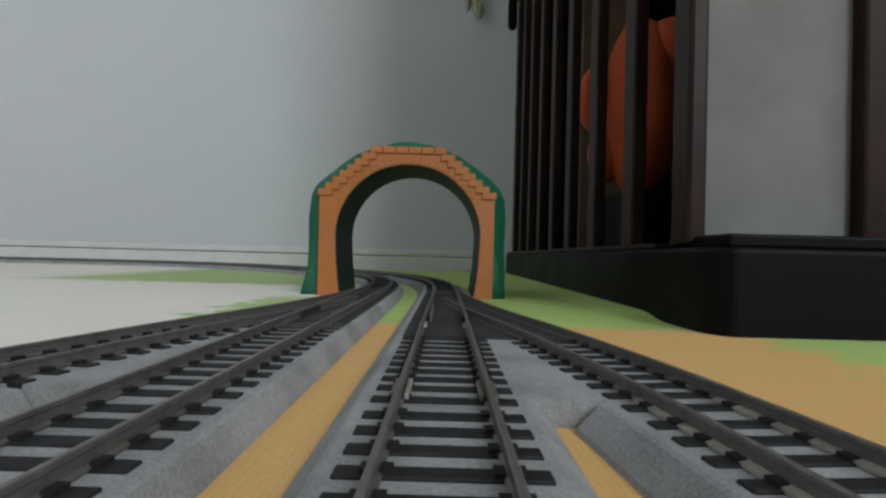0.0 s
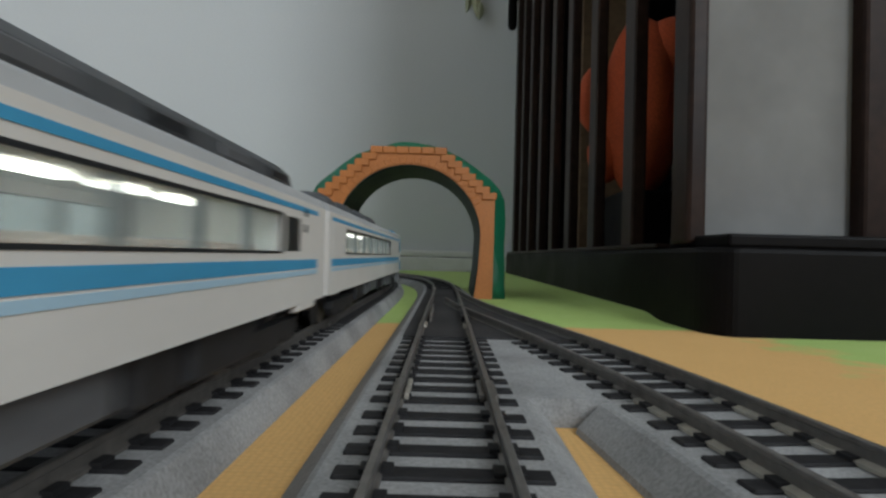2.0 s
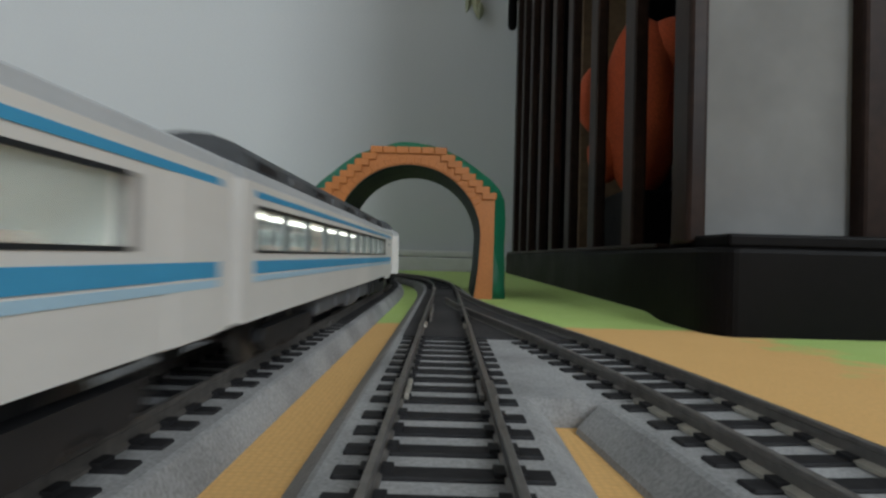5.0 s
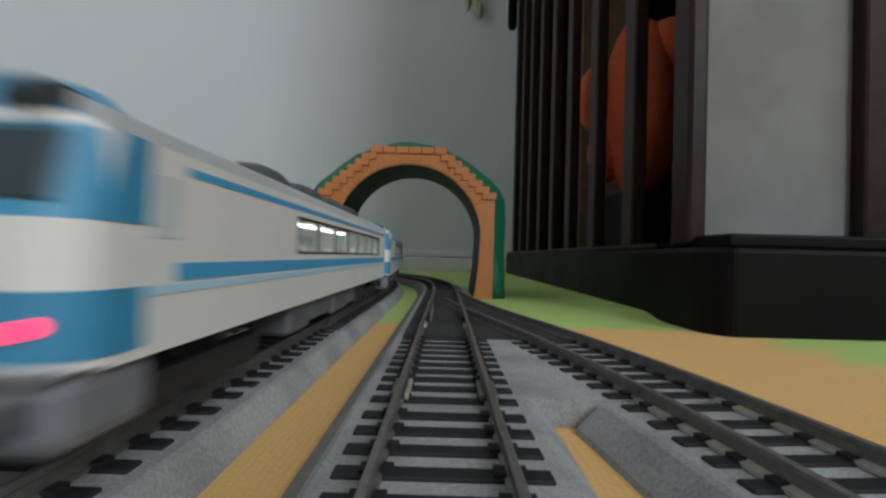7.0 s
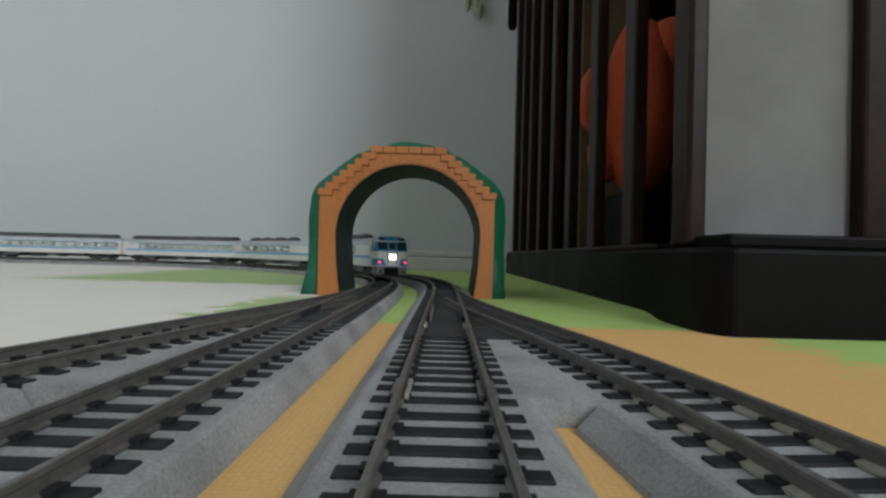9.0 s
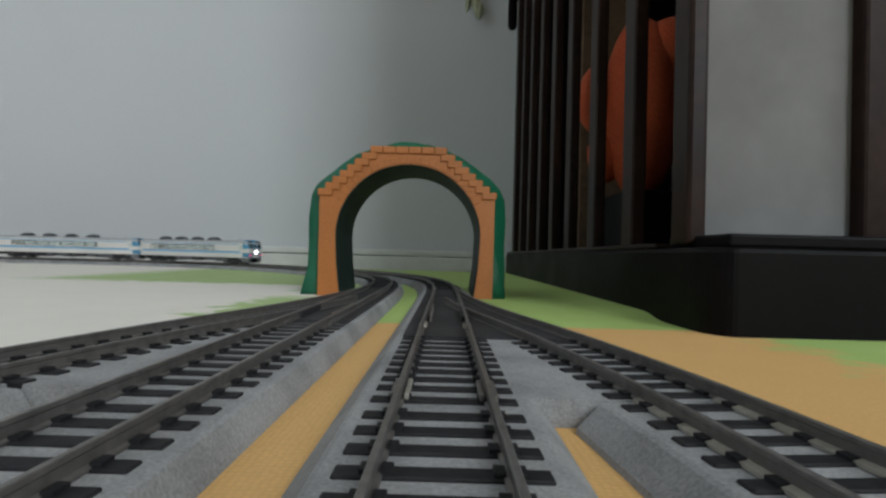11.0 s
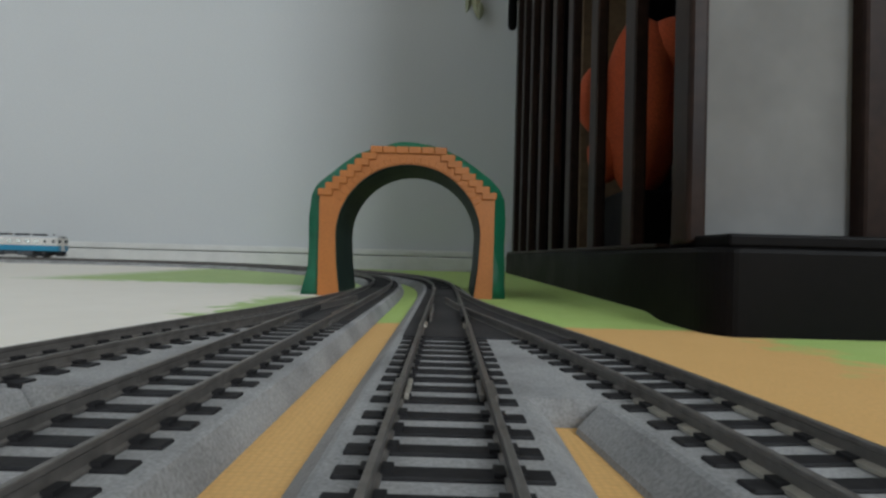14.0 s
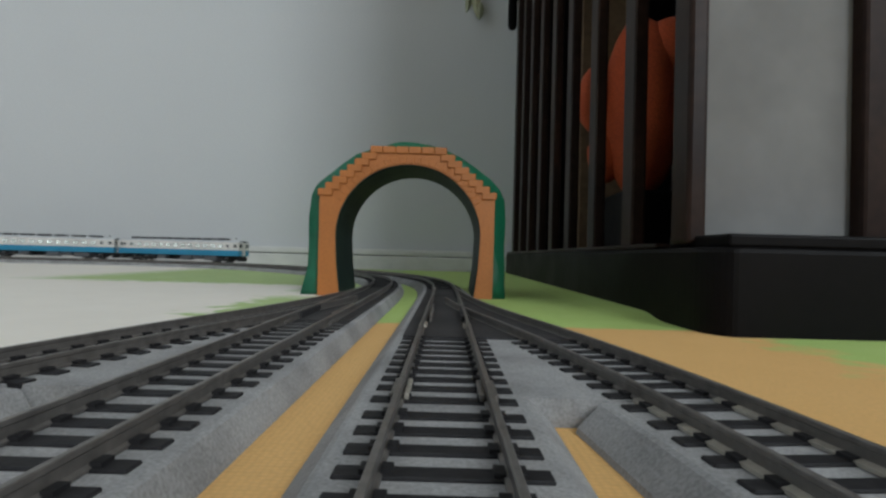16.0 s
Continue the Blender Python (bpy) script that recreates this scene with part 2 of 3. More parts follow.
def room():
    structure("floor", one_box(-1.0, 1.4, -1.8, 0.66, -0.05, -0.002), M_FLOORW, "light wooden floor of the room", "floor")
    structure("wall_north", one_box(-1.1, 1.5, 0.64, 0.74, -0.05, 2.4), M_WALL, "pale blue-grey wall behind the railway", "wall")
    bm = holed(bmesh.new(), (-1.8, -1.07, -0.13, 0.64), (-0.05, 0.42, 1.48, 2.4), {(1, 1)}, 1.5, 1.4, lambda u, v, d: (d, u, v))
    structure("wall_east", bm, M_WALL, "pale room wall with a window opening", "wall")
    bm = holed(bmesh.new(), (-1.8, -0.66, 0.26, 0.64), (-0.05, 0.44, 1.26, 2.4), {(1, 1)}, -1.1, -1.0, lambda u, v, d: (d, u, v))
    structure("wall_west", bm, M_WALL, "pale room wall with a window opening", "wall")
    bm = bmesh.new()
    xs, zs = (-1.1, 0.55, 1.21, 1.5), (-0.05, 0.48, 1.9, 2.4)
    holed(bm, xs, zs, {(1, 1)}, -1.9, -1.8, lambda u, v, d: (u, d, v))
    structure("wall_south", bm, M_WALL, "pale room wall with a window opening", "wall")
    structure("ceiling", one_box(-1.1, 1.5, -1.9, 0.74, 2.4, 2.45), M_CEIL, "plain white ceiling", "ceiling")
    bm = bmesh.new()
    box(bm, -1.0, 1.4, 0.628, 0.64, -0.05, 0.0155, 0.001)
    base = structure("baseboard", bm, M_BASEB, "white baseboard along the wall", "baseboard")
    part("cap_strip", one_box(-1.0, 1.4, 0.6300, 0.64, 0.0165, 0.0235, bevel=0.0015, seg=2), M_BASEB, base, mm=False)
    part("groove", one_box(-1.0, 1.4, 0.6335, 0.64, 0.0154, 0.0166), M_GROOVE, base, "thin dark groove", mm=False)
    bm = bmesh.new()
    xs = np.unique(np.concatenate([np.linspace(-0.99, 0.75, 49), np.linspace(0.046, 0.070, 12)]))
    ys = np.unique(np.concatenate([np.linspace(-1.2, 0.626, 33), np.linspace(0.150, 0.180, 8)]))

    def lift(x, y):
        """The mat rides up a little where it is pushed against the plinth."""
        u, v = min(max((x - 0.046) / 0.02, 0), 1), min(max((y - 0.160) / 0.016, 0), 1)
        return 0.0018 * u * u * (3 - 2 * u) * v * v * (3 - 2 * v)
    grid = [[bm.verts.new((x, y, lift(x, y))) for x in xs] for y in ys]
    for a, c in zip(grid, grid[1:]):
        for i in range(len(xs) - 1):
            bm.faces.new((a[i], a[i + 1], c[i + 1], c[i]))
    r = bmesh.ops.extrude_face_region(bm, geom=bm.faces[:])
    bmesh.ops.translate(bm, vec=(0, 0, -0.0015), verts=[g for g in r["geom"] if isinstance(g, bmesh.types.BMVert)])
    structure("ground", bm, M_MAT, "printed play mat with pale, tan and green ground", "play mat")


room()

# ---- tracks ----
def sweep(line, s0, s1, profile, step=6.0):
    n = max(2, int(math.ceil((s1 - s0) / step)) + 1)
    rings = []
    for i in range(n):
        s = s0 + (s1 - s0) * i / (n - 1)
        x, y, a = line.at(s)
        rings.append([(x + o * math.cos(a), y + o * math.sin(a), z) for o, z in profile])
    return loft(bmesh.new(), rings)


def bed(line):
    """Section of the roadbed; the outer main line and its siding have a broader foot."""
    w = 10.4 if line is INNER else 10.8 if line is SIDE_L else 11.6
    half = [(w, 0.02), (w - 0.2, 0.6), (9.0, 2.9), (8.5, 3.1)]
    return [(-o, z) for o, z in half] + [(o, z) for o, z in reversed(half)]


def rail_profile(o):
    return [(o - 0.48, 3.2), (o - 0.48, 3.42), (o - 0.16, 3.58), (o - 0.16, 4.42), (o - 0.3, 4.55), (o - 0.3, 4.92), (o - 0.22, 5.0),
            (o + 0.22, 5.0), (o + 0.3, 4.92), (o + 0.3, 4.55), (o + 0.16, 4.42), (o + 0.16, 3.58), (o + 0.48, 3.42), (o + 0.48, 3.2)]


def sleeper_mesh(half, chairs):
    bm = bmesh.new()
    box(bm, -half, half, -1.0, 1.0, 2.6, 3.36, 0.12)
    for o in chairs:
        for e in (-1, 1):
            box(bm, o + e * 0.72 - 0.4, o + e * 0.72 + 0.4, -0.72, 0.72, 3.3, 3.72)
    bmesh.ops.scale(bm, vec=(0.001,) * 3, verts=bm.verts)
    me = bpy.data.meshes.new("sleeper")
    bm.to_mesh(me)
    bm.free()
    me.materials.append(M_SLEEPER)
    return me


SLEEPER = sleeper_mesh(7.45, (-4.5, 4.5))
PITCH = 4.35
JOINT = 57.3


def lay_sleepers(line, s0, s1, parent, mesh=None, o=0.0):
    n = int(round((s1 - s0) / PITCH))
    spots = [s0 + (s1 - s0) * (i + 0.5) / n for i in range(n)]
    if s1 == JOINT:
        # the last sleeper sits apart, beside the rail joint
        spots = [54.8] + [49.4 - 4.35 * i for i in range(int((49.4 - s0) / 4.35) + 1)]
    for s in spots:
        x, y, z = line.side(s, o)
        a = line.at(s)[2]
        ob = new("sleeper", mesh or SLEEPER)
        ob.parent = parent
        ob.matrix_world = Matrix.Translation((x / 1000, y / 1000, 0)) @ Matrix.Rotation(a, 4, "Z")


def track_section(line, s0, s1, rail=None, label="grey ballasted model track section with dark sleepers on the mat"):
    t = tagged(empty("track_section"), label, "model track", group="model railway tracks")
    part("roadbed", sweep(line, s0 + 0.1, s1 - 0.1, bed(line)), M_BALLAST, t)
    for o in (-4.5, 4.5):
        part("rail", sweep(line, s0 + 0.1, s1 - 0.1, rail_profile(o)), M_RAIL, t)
        if line is not OUTER:
            continue
        x, y, a = line.at(s1 if s1 == JOINT else s0)
        for e in (-1, 1):
            bm = one_box(o + e * 0.7 - 0.25, o + e * 0.7 + 0.25, -3.4, 3.4, 3.4, 4.1, bevel=0.1)
            bmesh.ops.transform(bm, matrix=Matrix.Translation((x, y, 0)) @ Matrix.Rotation(a, 4, "Z"), verts=bm.verts)
            part("rail_joiner", bm, M_SHINY if o < 0 < e else M_RAIL, t)
    # added bright strips that paint the silvery reflections low on the rail sides
    if rail is M_SHINY:
        for o in (-4.5, 4.5):
            for e in (-1, 1):
                part("rail_side_glint", sweep(line, s0 + 0.1, s1 - 0.1, [(o + e * 0.22, 3.66), (o + e * 0.95, 3.5), (o + e * 0.95, 3.2), (o + e * 0.22, 3.2)]), M_SHINY, t, "bright strip along the rail foot, a painted glint")
    lay_sleepers(line, s0, s1, t)
    return t


def turnout(line, side, sign, s0, s1, label):
    """A turnout whose branch leaves towards sign and is trailing at s1."""
    t = tagged(empty("railway_turnout"), label, "model turnout", group="model railway turnouts")
    rings = []
    n = 40
    for i in range(n):
        s = s0 + (s1 - s0) * i / (n - 1)
        f = spread(s, sign)
        prof = [(o if o < 0 else o + f, z) for o, z in bed(line)] if sign > 0 else [(o - f if o < 0 else o, z) for o, z in bed(line)]
        rings.append([line.side(s, o, z) for o, z in prof])
    part("roadbed", loft(bmesh.new(), rings), M_BALLAST, t)
    for o in (-4.5, 4.5):
        part("rail", sweep(line, s0, s1, rail_profile(o)), M_RAIL, t)
        b1 = TOE - 60 if o * sign < 0 else s1
        part("branch_rail", sweep(side, s0, min(b1, TOE - 6), rail_profile(o)), M_RAIL, t)
    # sleepers that reach under both routes, then the dark plate of the points
    plate = 97.0 if sign > 0 else 116.0
    m = int((plate - s0) / PITCH)
    for i in range(m):
        s = s0 + (plate - s0) * (i + 0.5) / m
        f = spread(s, sign)
        if f > 15.6:
            for ln in (line, side):
                ob = new("sleeper", SLEEPER)
                ob.parent = t
                x, y, a = ln.at(s)
                ob.matrix_world = Matrix.Translation((x / 1000, y / 1000, 0)) @ Matrix.Rotation(a, 4, "Z")
        else:
            bm = bmesh.new()
            lo, hi = (-7.7, 7.7 + f) if sign > 0 else (-7.7 - f, 7.7)
            box(bm, lo, hi, -1.0, 1.0, 2.6, 3.36, 0.12)
            x, y, a = line.at(s)
            bmesh.ops.transform(bm, matrix=Matrix.Translation((x, y, 0)) @ Matrix.Rotation(a, 4, "Z"), verts=bm.verts)
            part("sleeper", bm, M_SLEEPER, t)
    rings = []
    for i in range(20):
        s = plate + (s1 - plate) * i / 19
        f = spread(s, sign)
        lo, hi = (-7.6, 7.6 + f) if sign > 0 else (-7.6 - f, 7.6)
        rings.append([line.side(s, lo, 2.7), line.side(s, lo, 3.4), line.side(s, hi, 3.4), line.side(s, hi, 2.7)])
    part("points_plate", loft(bmesh.new(), rings), M_PLATE, t, "dark plastic plate of the points")
    # check rails and the frog
    c0 = TOE - math.sqrt(9.0 * 1082)
    part("check_rail", sweep(line, c0 - 14, c0 + 14, [(o * 0.7 + (-sign) * 3.3, min(z, 4.8)) for o, z in rail_profile(0)]), M_RAIL, t)
    bm = sweep(line, c0 - 12, c0 + 6, [(sign * 4.5 - 0.9, 3.1), (sign * 4.5 - 0.9, 4.7), (sign * 4.5 + 0.9, 4.7), (sign * 4.5 + 0.9, 3.1)])
    part("frog", bm, M_PLATE, t)
    # tie bar with bright pivots at the toe
    x, y, a = line.at(TOE - 119)
    bm = bmesh.new()
    for o in (-4.5, 4.5):
        box(bm, o - 0.8, o + 0.8, -2.6, 2.6, 3.2, 4.0, 0.2)
    bmesh.ops.transform(bm, matrix=Matrix.Translation((x, y, 0)) @ Matrix.Rotation(a, 4, "Z"), verts=bm.verts)
    part("points_pivot", bm, M_SHINY if sign > 0 else M_RAIL, t)
    return t


def tracks():
    for line in (INNER, OUTER):
        for s0, s1 in ((-82, -10), (-10, JOINT)):
            track_section(line, s0, s1)
        s = 232.0
        while s < 1000:
            track_section(line, s, s + 96)
            s += 96
        # the rest of the loop, out of sight
        for s0, s1 in ((s, s + 700), (s + 700, s + 1400), (-982, -532), (-532, -82)):
            t = tagged(empty("track_section"), "long grey ballasted model track section on the mat", "model track", group="model railway tracks")
            part("roadbed", sweep(line, s0, s1, bed(line), 12), M_BALLAST, t)
            for o in (-4.5, 4.5):
                part("rail", sweep(line, s0, s1, rail_profile(o), 12), M_RAIL, t)
            verts, faces = [], []
            for i in range(int((s1 - s0) / PITCH)):
                x, y, a = line.at(s0 + PITCH * (i + 0.5))
                k = len(verts)
                for z in (2.4, 3.3):
                    for u, v in ((-7.7, -1.05), (7.7, -1.05), (7.7, 1.05), (-7.7, 1.05)):
                        verts.append(((x + u * math.cos(a) - v * math.sin(a)) / 1000, (y + u * math.sin(a) + v * math.cos(a)) / 1000, z / 1000))
                faces += [tuple(k + j for j in q) for q in ((4, 5, 6, 7), (0, 1, 5, 4), (1, 2, 6, 5), (2, 3, 7, 6), (3, 0, 4, 7))]
            me = bpy.data.meshes.new("sleepers")
            me.from_pydata(verts, [], faces)
            me.materials.append(M_SLEEPER)
            ob = new("sleepers", me)
            ob.parent = t
            tagged(ob, kind="stuff")
    turnout(INNER, SIDE_L, -1, JOINT, 232, "grey model turnout leading to the outer siding")
    turnout(OUTER, SIDE_R, 1, JOINT, 232, "grey model turnout leading to the siding beside the slatted stand")
    for line, rail in ((SIDE_L, M_RAIL), (SIDE_R, M_SHINY)):
        for s0, s1 in ((-82, -10), (-10, JOINT)):
            track_section(line, s0, s1, rail if s0 > -20 else M_RAIL)


tracks()

# ---- tunnel ----
def tunnel():
    t = tagged(empty("toy_tunnel"), "orange brick toy tunnel portal with green hill behind, over the tracks", "toy tunnel")
    t.matrix_world = Matrix.Translation((-0.0149, 0.226, 0)) @ Matrix.Rotation(radians(1.0), 4, "Z")
    WIDE = 1.03
    # opening: half width 29 at shoulder, narrower at the foot, crown at 56
    def arch(k, grow=0.0, lift=0.0):
        pts = []
        for i in range(k + 1):
            u = math.pi * (1 - i / k)
            pts.append((math.cos(u) * (30.6 + grow), 26 + lift + math.sin(u) * (30.2 + grow)))
        return [(-28.3 - grow, 0.05), (-30.0 - grow, 14.0)] + pts + [(30.0 + grow, 14.0), (28.3 + grow, 0.05)]
    inner = arch(28)

    def steps():
        """Stepped outline of the brick front, from the left foot over the crown to the right."""
        pts = [(-36.2, 0.05), (-36.4, 45.0)]
        x, z = -36.4, 45.0
        for i in range(7):
            x += 2.9
            pts.append((x, z))
            z += 2.6
            pts.append((x, z))
        half = pts
        return half + [(-px, pz) for px, pz in reversed(half)]
    outer = [(x * WIDE - 0.6, z) for x, z in steps()]

    def wall_between(bm, a, c, y0, y1):
        """A slab between an inner and an outer outline, matched by share of length."""
        def even(p, n):
            d = [0]
            for u, v in zip(p, p[1:]):
                d.append(d[-1] + math.dist(u, v))
            out = []
            for i in range(n):
                s = d[-1] * i / (n - 1)
                j = max(k for k in range(len(d)) if d[k] <= s + 1e-9)
                j = min(j, len(p) - 2)
                f = (s - d[j]) / (d[j + 1] - d[j])
                out.append((p[j][0] + f * (p[j + 1][0] - p[j][0]), p[j][1] + f * (p[j + 1][1] - p[j][1])))
            return out
        n = 121
        a, c = even(a, n), even(c, n)
        rings = [[(p[0], y0, p[1]), (q[0], y0, q[1]), (q[0], y1, q[1]), (p[0], y1, p[1])] for p, q in zip(a, c)]
        return loft(bm, rings)
    bm = bmesh.new()
    wall_between(bm, inner, [(x * 0.985, z * 0.985) for x, z in outer], 0.0, 5.0)
    part("brick_front", bm, M_ORANGE, t, "moulded orange brick front")
    # capping bricks along the stepped edge and a second row over the crown
    z, x = 45.0, -36.4
    for i in range(7):
        for e in (-1, 1):
            cx, cz = e * (x + 2.9 * i + 2.9) * WIDE - 0.6, z + 2.6 * i
            part("brick", one_box(cx - 3.1, cx + 3.1, -0.9, 4.4, cz - 3.0, cz, bevel=0.3), M_ORANGE, t)
    for i in range(6):
        cx = -14.1 + 5.4 * i
        part("brick", one_box(cx - 2.6, cx + 2.6, -0.9, 4.4, 60.5, 63.5, bevel=0.3), M_ORANGE, t)
    # voussoir row: thin proud stones along the arch
    for i in range(23):
        u = math.pi * (0.16 + 0.68 * i / 22)
        cx, cz = math.cos(u) * 32.4, 26 + math.sin(u) * 32.0
        bm = one_box(-1.35, 1.35, -0.22, 2.0, -1.5, 1.5, bevel=0.2)
        bmesh.ops.transform(bm, matrix=Matrix.Translation((cx, 0, cz)) @ Matrix.Rotation(math.pi / 2 - u, 4, "Y"), verts=bm.verts)
        part("voussoir", bm, M_ORANGE, t)
    # lining of the bore: green plastic with the bore's shade put into its colour
    bm = bmesh.new()
    rings = []
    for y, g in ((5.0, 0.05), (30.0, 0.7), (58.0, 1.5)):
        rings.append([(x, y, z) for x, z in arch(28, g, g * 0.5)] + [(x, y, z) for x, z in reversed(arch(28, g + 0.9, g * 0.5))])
    loft(bm, rings)
    part("lining", bm, M_SHADEGREEN, t, "green inside of the bore, its shade painted in")
    # rim of the arch in the same shade-darkened green
    bm = bmesh.new()
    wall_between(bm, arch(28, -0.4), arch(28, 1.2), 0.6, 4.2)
    part("arch_edge", bm, M_SHADEGREEN, t)
    # the green hill shell behind the front, lumpy
    bm = bmesh.new()
    rings = []
    half = [(-43.4, 0.03), (-42.2, 5), (-41.0, 12), (-40.4, 22), (-40.6, 33), (-40.0, 42), (-38.0, 46.0), (-33.5, 50.5), (-28.0, 55.4), (-22.0, 59.2), (-15.0, 62.2), (-8.0, 64.5), (-3.0, 65.2)]
    shape = half + [(-x, z) for x, z in reversed(half)]
    shape = [p for a, c in zip(shape, shape[1:]) for p in (a, ((a[0] + c[0]) / 2, (a[1] + c[1]) / 2))] + shape[-1:]
    for j in range(10):
        y = 4.0 + 54.0 * j / 9
        ring = []
        for i, (px, pz) in enumerate(shape):
            lump = 1 + 0.018 * noise.noise(Vector((i * 0.3, y * 0.09, 3.0))) * min(pz / 10, 1)
            wide = 1.045 if px < 0 else 1.02 - 0.05 * max(0.0, 1 - pz / 12)
            ring.append((px * lump * wide, y + 0.6 * noise.noise(Vector((i * 0.3, 0, y))), max(0.03, pz * lump * 1.012)))
        low = arch(44, 2.6)
        ring += [(p[0], y, p[1]) for p in reversed(low)]
        rings.append(ring)
    loft(bm, rings)
    part("hill", bm, M_GREEN, t, "glossy green plastic hill", smooth=True)


tunnel()

# ---- slatted stand ----
def slatted_stand():
    t = tagged(empty("slatted_stand"), "dark brown wooden stand with upright slats on a black plinth", "furniture")
    # plinth with a rounded near corner
    out = [(66.0, 560.0), (66.0, 158.0)]
    for i in range(9):
        u = math.pi * (1 + 0.5 * i / 8)
        out.append((72.0 + math.cos(u) * 6.0, 143.0 + math.sin(u) * 12.5))
    out += [(240.0, 131.0), (240.0, 560.0)]
    rings = []
    for inset, z in ((0.0, 0.0), (0.0, 20.6), (0.5, 21.6), (1.6, 22.0)):
        rings.append([(x + inset * (1 if x < 150 else -1), y + inset * (1 if y < 300 else -1), z) for x, y in out])
    part("plinth", loft(bmesh.new(), rings), M_BLACKW, t, "black plinth with a rounded corner")
    # worn raised ledge on the near side
    bm = bmesh.new()
    box(bm, 70.5, 236.0, 132.5, 168.0, 21.9, 25.4, 0.8, 2)
    part("front_ledge", bm, M_BLACKW, t)
    bm = bmesh.new()
    box(bm, 66.6, 76.0, 168.5, 559.0, 21.9, 23.6, 0.5)
    part("side_ledge", bm, M_WOOD, t)
    for i in range(8):
        y = 201.5 + (49.3 * i if i < 3 else 98.6 + 45.6 * (i - 2))
        part("slat", one_box(68.4, 73.6, y - 5.8, y + 5.8, 23.0, 620.0, bevel=0.9, seg=2), M_WOOD, t)
    part("corner_post", one_box(68.2, 73.8, 150.5, 162.0, 23.0, 620.0, bevel=1.2, seg=2), M_WOOD, t)
    part("corner_post", one_box(117.2, 134.0, 150.0, 164.0, 23.0, 620.0, bevel=1.2, seg=2), M_WOOD, t)
    part("front_panel", one_box(73.8, 117.2, 155.0, 158.0, 24.0, 618.0), M_PANEL, t, "pale grey board in the front frame")
    part("front_panel", one_box(134.0, 236.0, 155.0, 159.0, 24.0, 618.0), M_WOOD, t)
    part("back_board", one_box(232.0, 238.0, 160.0, 558.0, 22.0, 620.0), M_BLACKW, t)
    part("end_board", one_box(76.0, 238.0, 552.0, 559.0, 22.0, 620.0), M_BLACKW, t)
    part("top_board", one_box(62.0, 240.0, 128.0, 562.0, 620.0, 640.0, bevel=2), M_WOOD, t)
    bm = bmesh.new()
    rod(bm, (62.5, 526, 246), (62.5, 526, 420), 4.5, 14)
    bmesh.ops.create_uvsphere(bm, u_segments=14, v_segments=8, radius=4.5, matrix=Matrix.Translation((62.5, 526, 246)))
    part("end_bolster", bm, M_BLACKW, t, "black rounded rod", smooth=True)


slatted_stand()


def blob(bm, c, r, seed, rough=0.06):
    q = bmesh.ops.create_icosphere(bm, subdivisions=3, radius=1.0)
    for v in q["verts"]:
        d = v.co.normalized()
        k = 1 + rough * noise.noise(d * 2.2 + Vector((seed, 0, 0)))
        v.co = Vector((c[0] + d.x * r[0] * k, c[1] + d.y * r[1] * k, c[2] + d.z * r[2] * k))


def stand_contents():
    toy = tagged(empty("plush_toy"), "orange plush toy sitting behind the slats", "plush toy")
    bm = bmesh.new()
    blob(bm, (113, 312, 107), (22, 22, 54), 1.0)
    part("body", bm, M_PLUSH, toy, smooth=True)
    bm = bmesh.new()
    blob(bm, (88, 318, 113), (10, 13, 20), 2.0)
    part("arm", bm, M_PLUSH, toy, smooth=True)
    bm = bmesh.new()
    blob(bm, (127, 308, 138), (16, 16, 20), 3.0)
    part("head", bm, M_PLUSH, toy, smooth=True)
    bm = bmesh.new()
    blob(bm, (94.5, 318, 80), (10, 12, 17), 4.0)
    part("leg", bm, M_PLUSH, toy, smooth=True)
    bm = bmesh.new()
    box(bm, 96, 170, 286, 345, 22.0, 56.0, 2, 2)
    tagged(part("storage_box", bm, M_BLACKW), "small black box on the plinth under the plush toy", "box")
    bm = bmesh.new()
    box(bm, 106, 152, 425, 433, 22.0, 380.0, 1.5, 2)
    tagged(part("wooden_board", bm, M_STRAW), "pale straw-coloured board standing inside the slatted stand", "board")
    # dried leaf sprig on the wall
    bm = bmesh.new()
    for i, (x, z, tilt, ln) in enumerate(((24, 322, 12, 34), (31, 318, -6, 40), (36, 306, 4, 20), (28, 330, 25, 30))):
        pts = []
        for k in range(7):
            f = k / 6
            w = 5.0 * math.sin(math.pi * (0.1 + 0.85 * f))
            cx = x + math.sin(radians(tilt)) * ln * (0.5 - f)
            cz = z + ln * (0.5 - f)
            pts.append([(cx - w, 629 - i, cz), (cx, 626.5 - i, cz), (cx + w, 629 - i, cz), (cx, 629.6 - i, cz)])
        loft(bm, pts)
    rod(bm, (29, 634, 320), (29, 638, 420), 0.8, 6)
    tagged(part("dried_sprig", bm, M_LEAF), "pale dried leaf sprig hanging on the wall", "decoration")


stand_contents()

# ---- railcars (local millimetres: y forward, z above the rail heads) ----
LEN = 136.8


def extrude_y(bm, prof, y0, y1):
    return loft(bm, [[(x, y0, z) for x, z in prof], [(x, y1, z) for x, z in prof]])


def roof_arc(w, z0, z1, n=10):
    return [(w * math.cos(math.pi * i / n), z0 + (z1 - z0) * math.sin(math.pi * i / n) ** 0.75) for i in range(n + 1)]


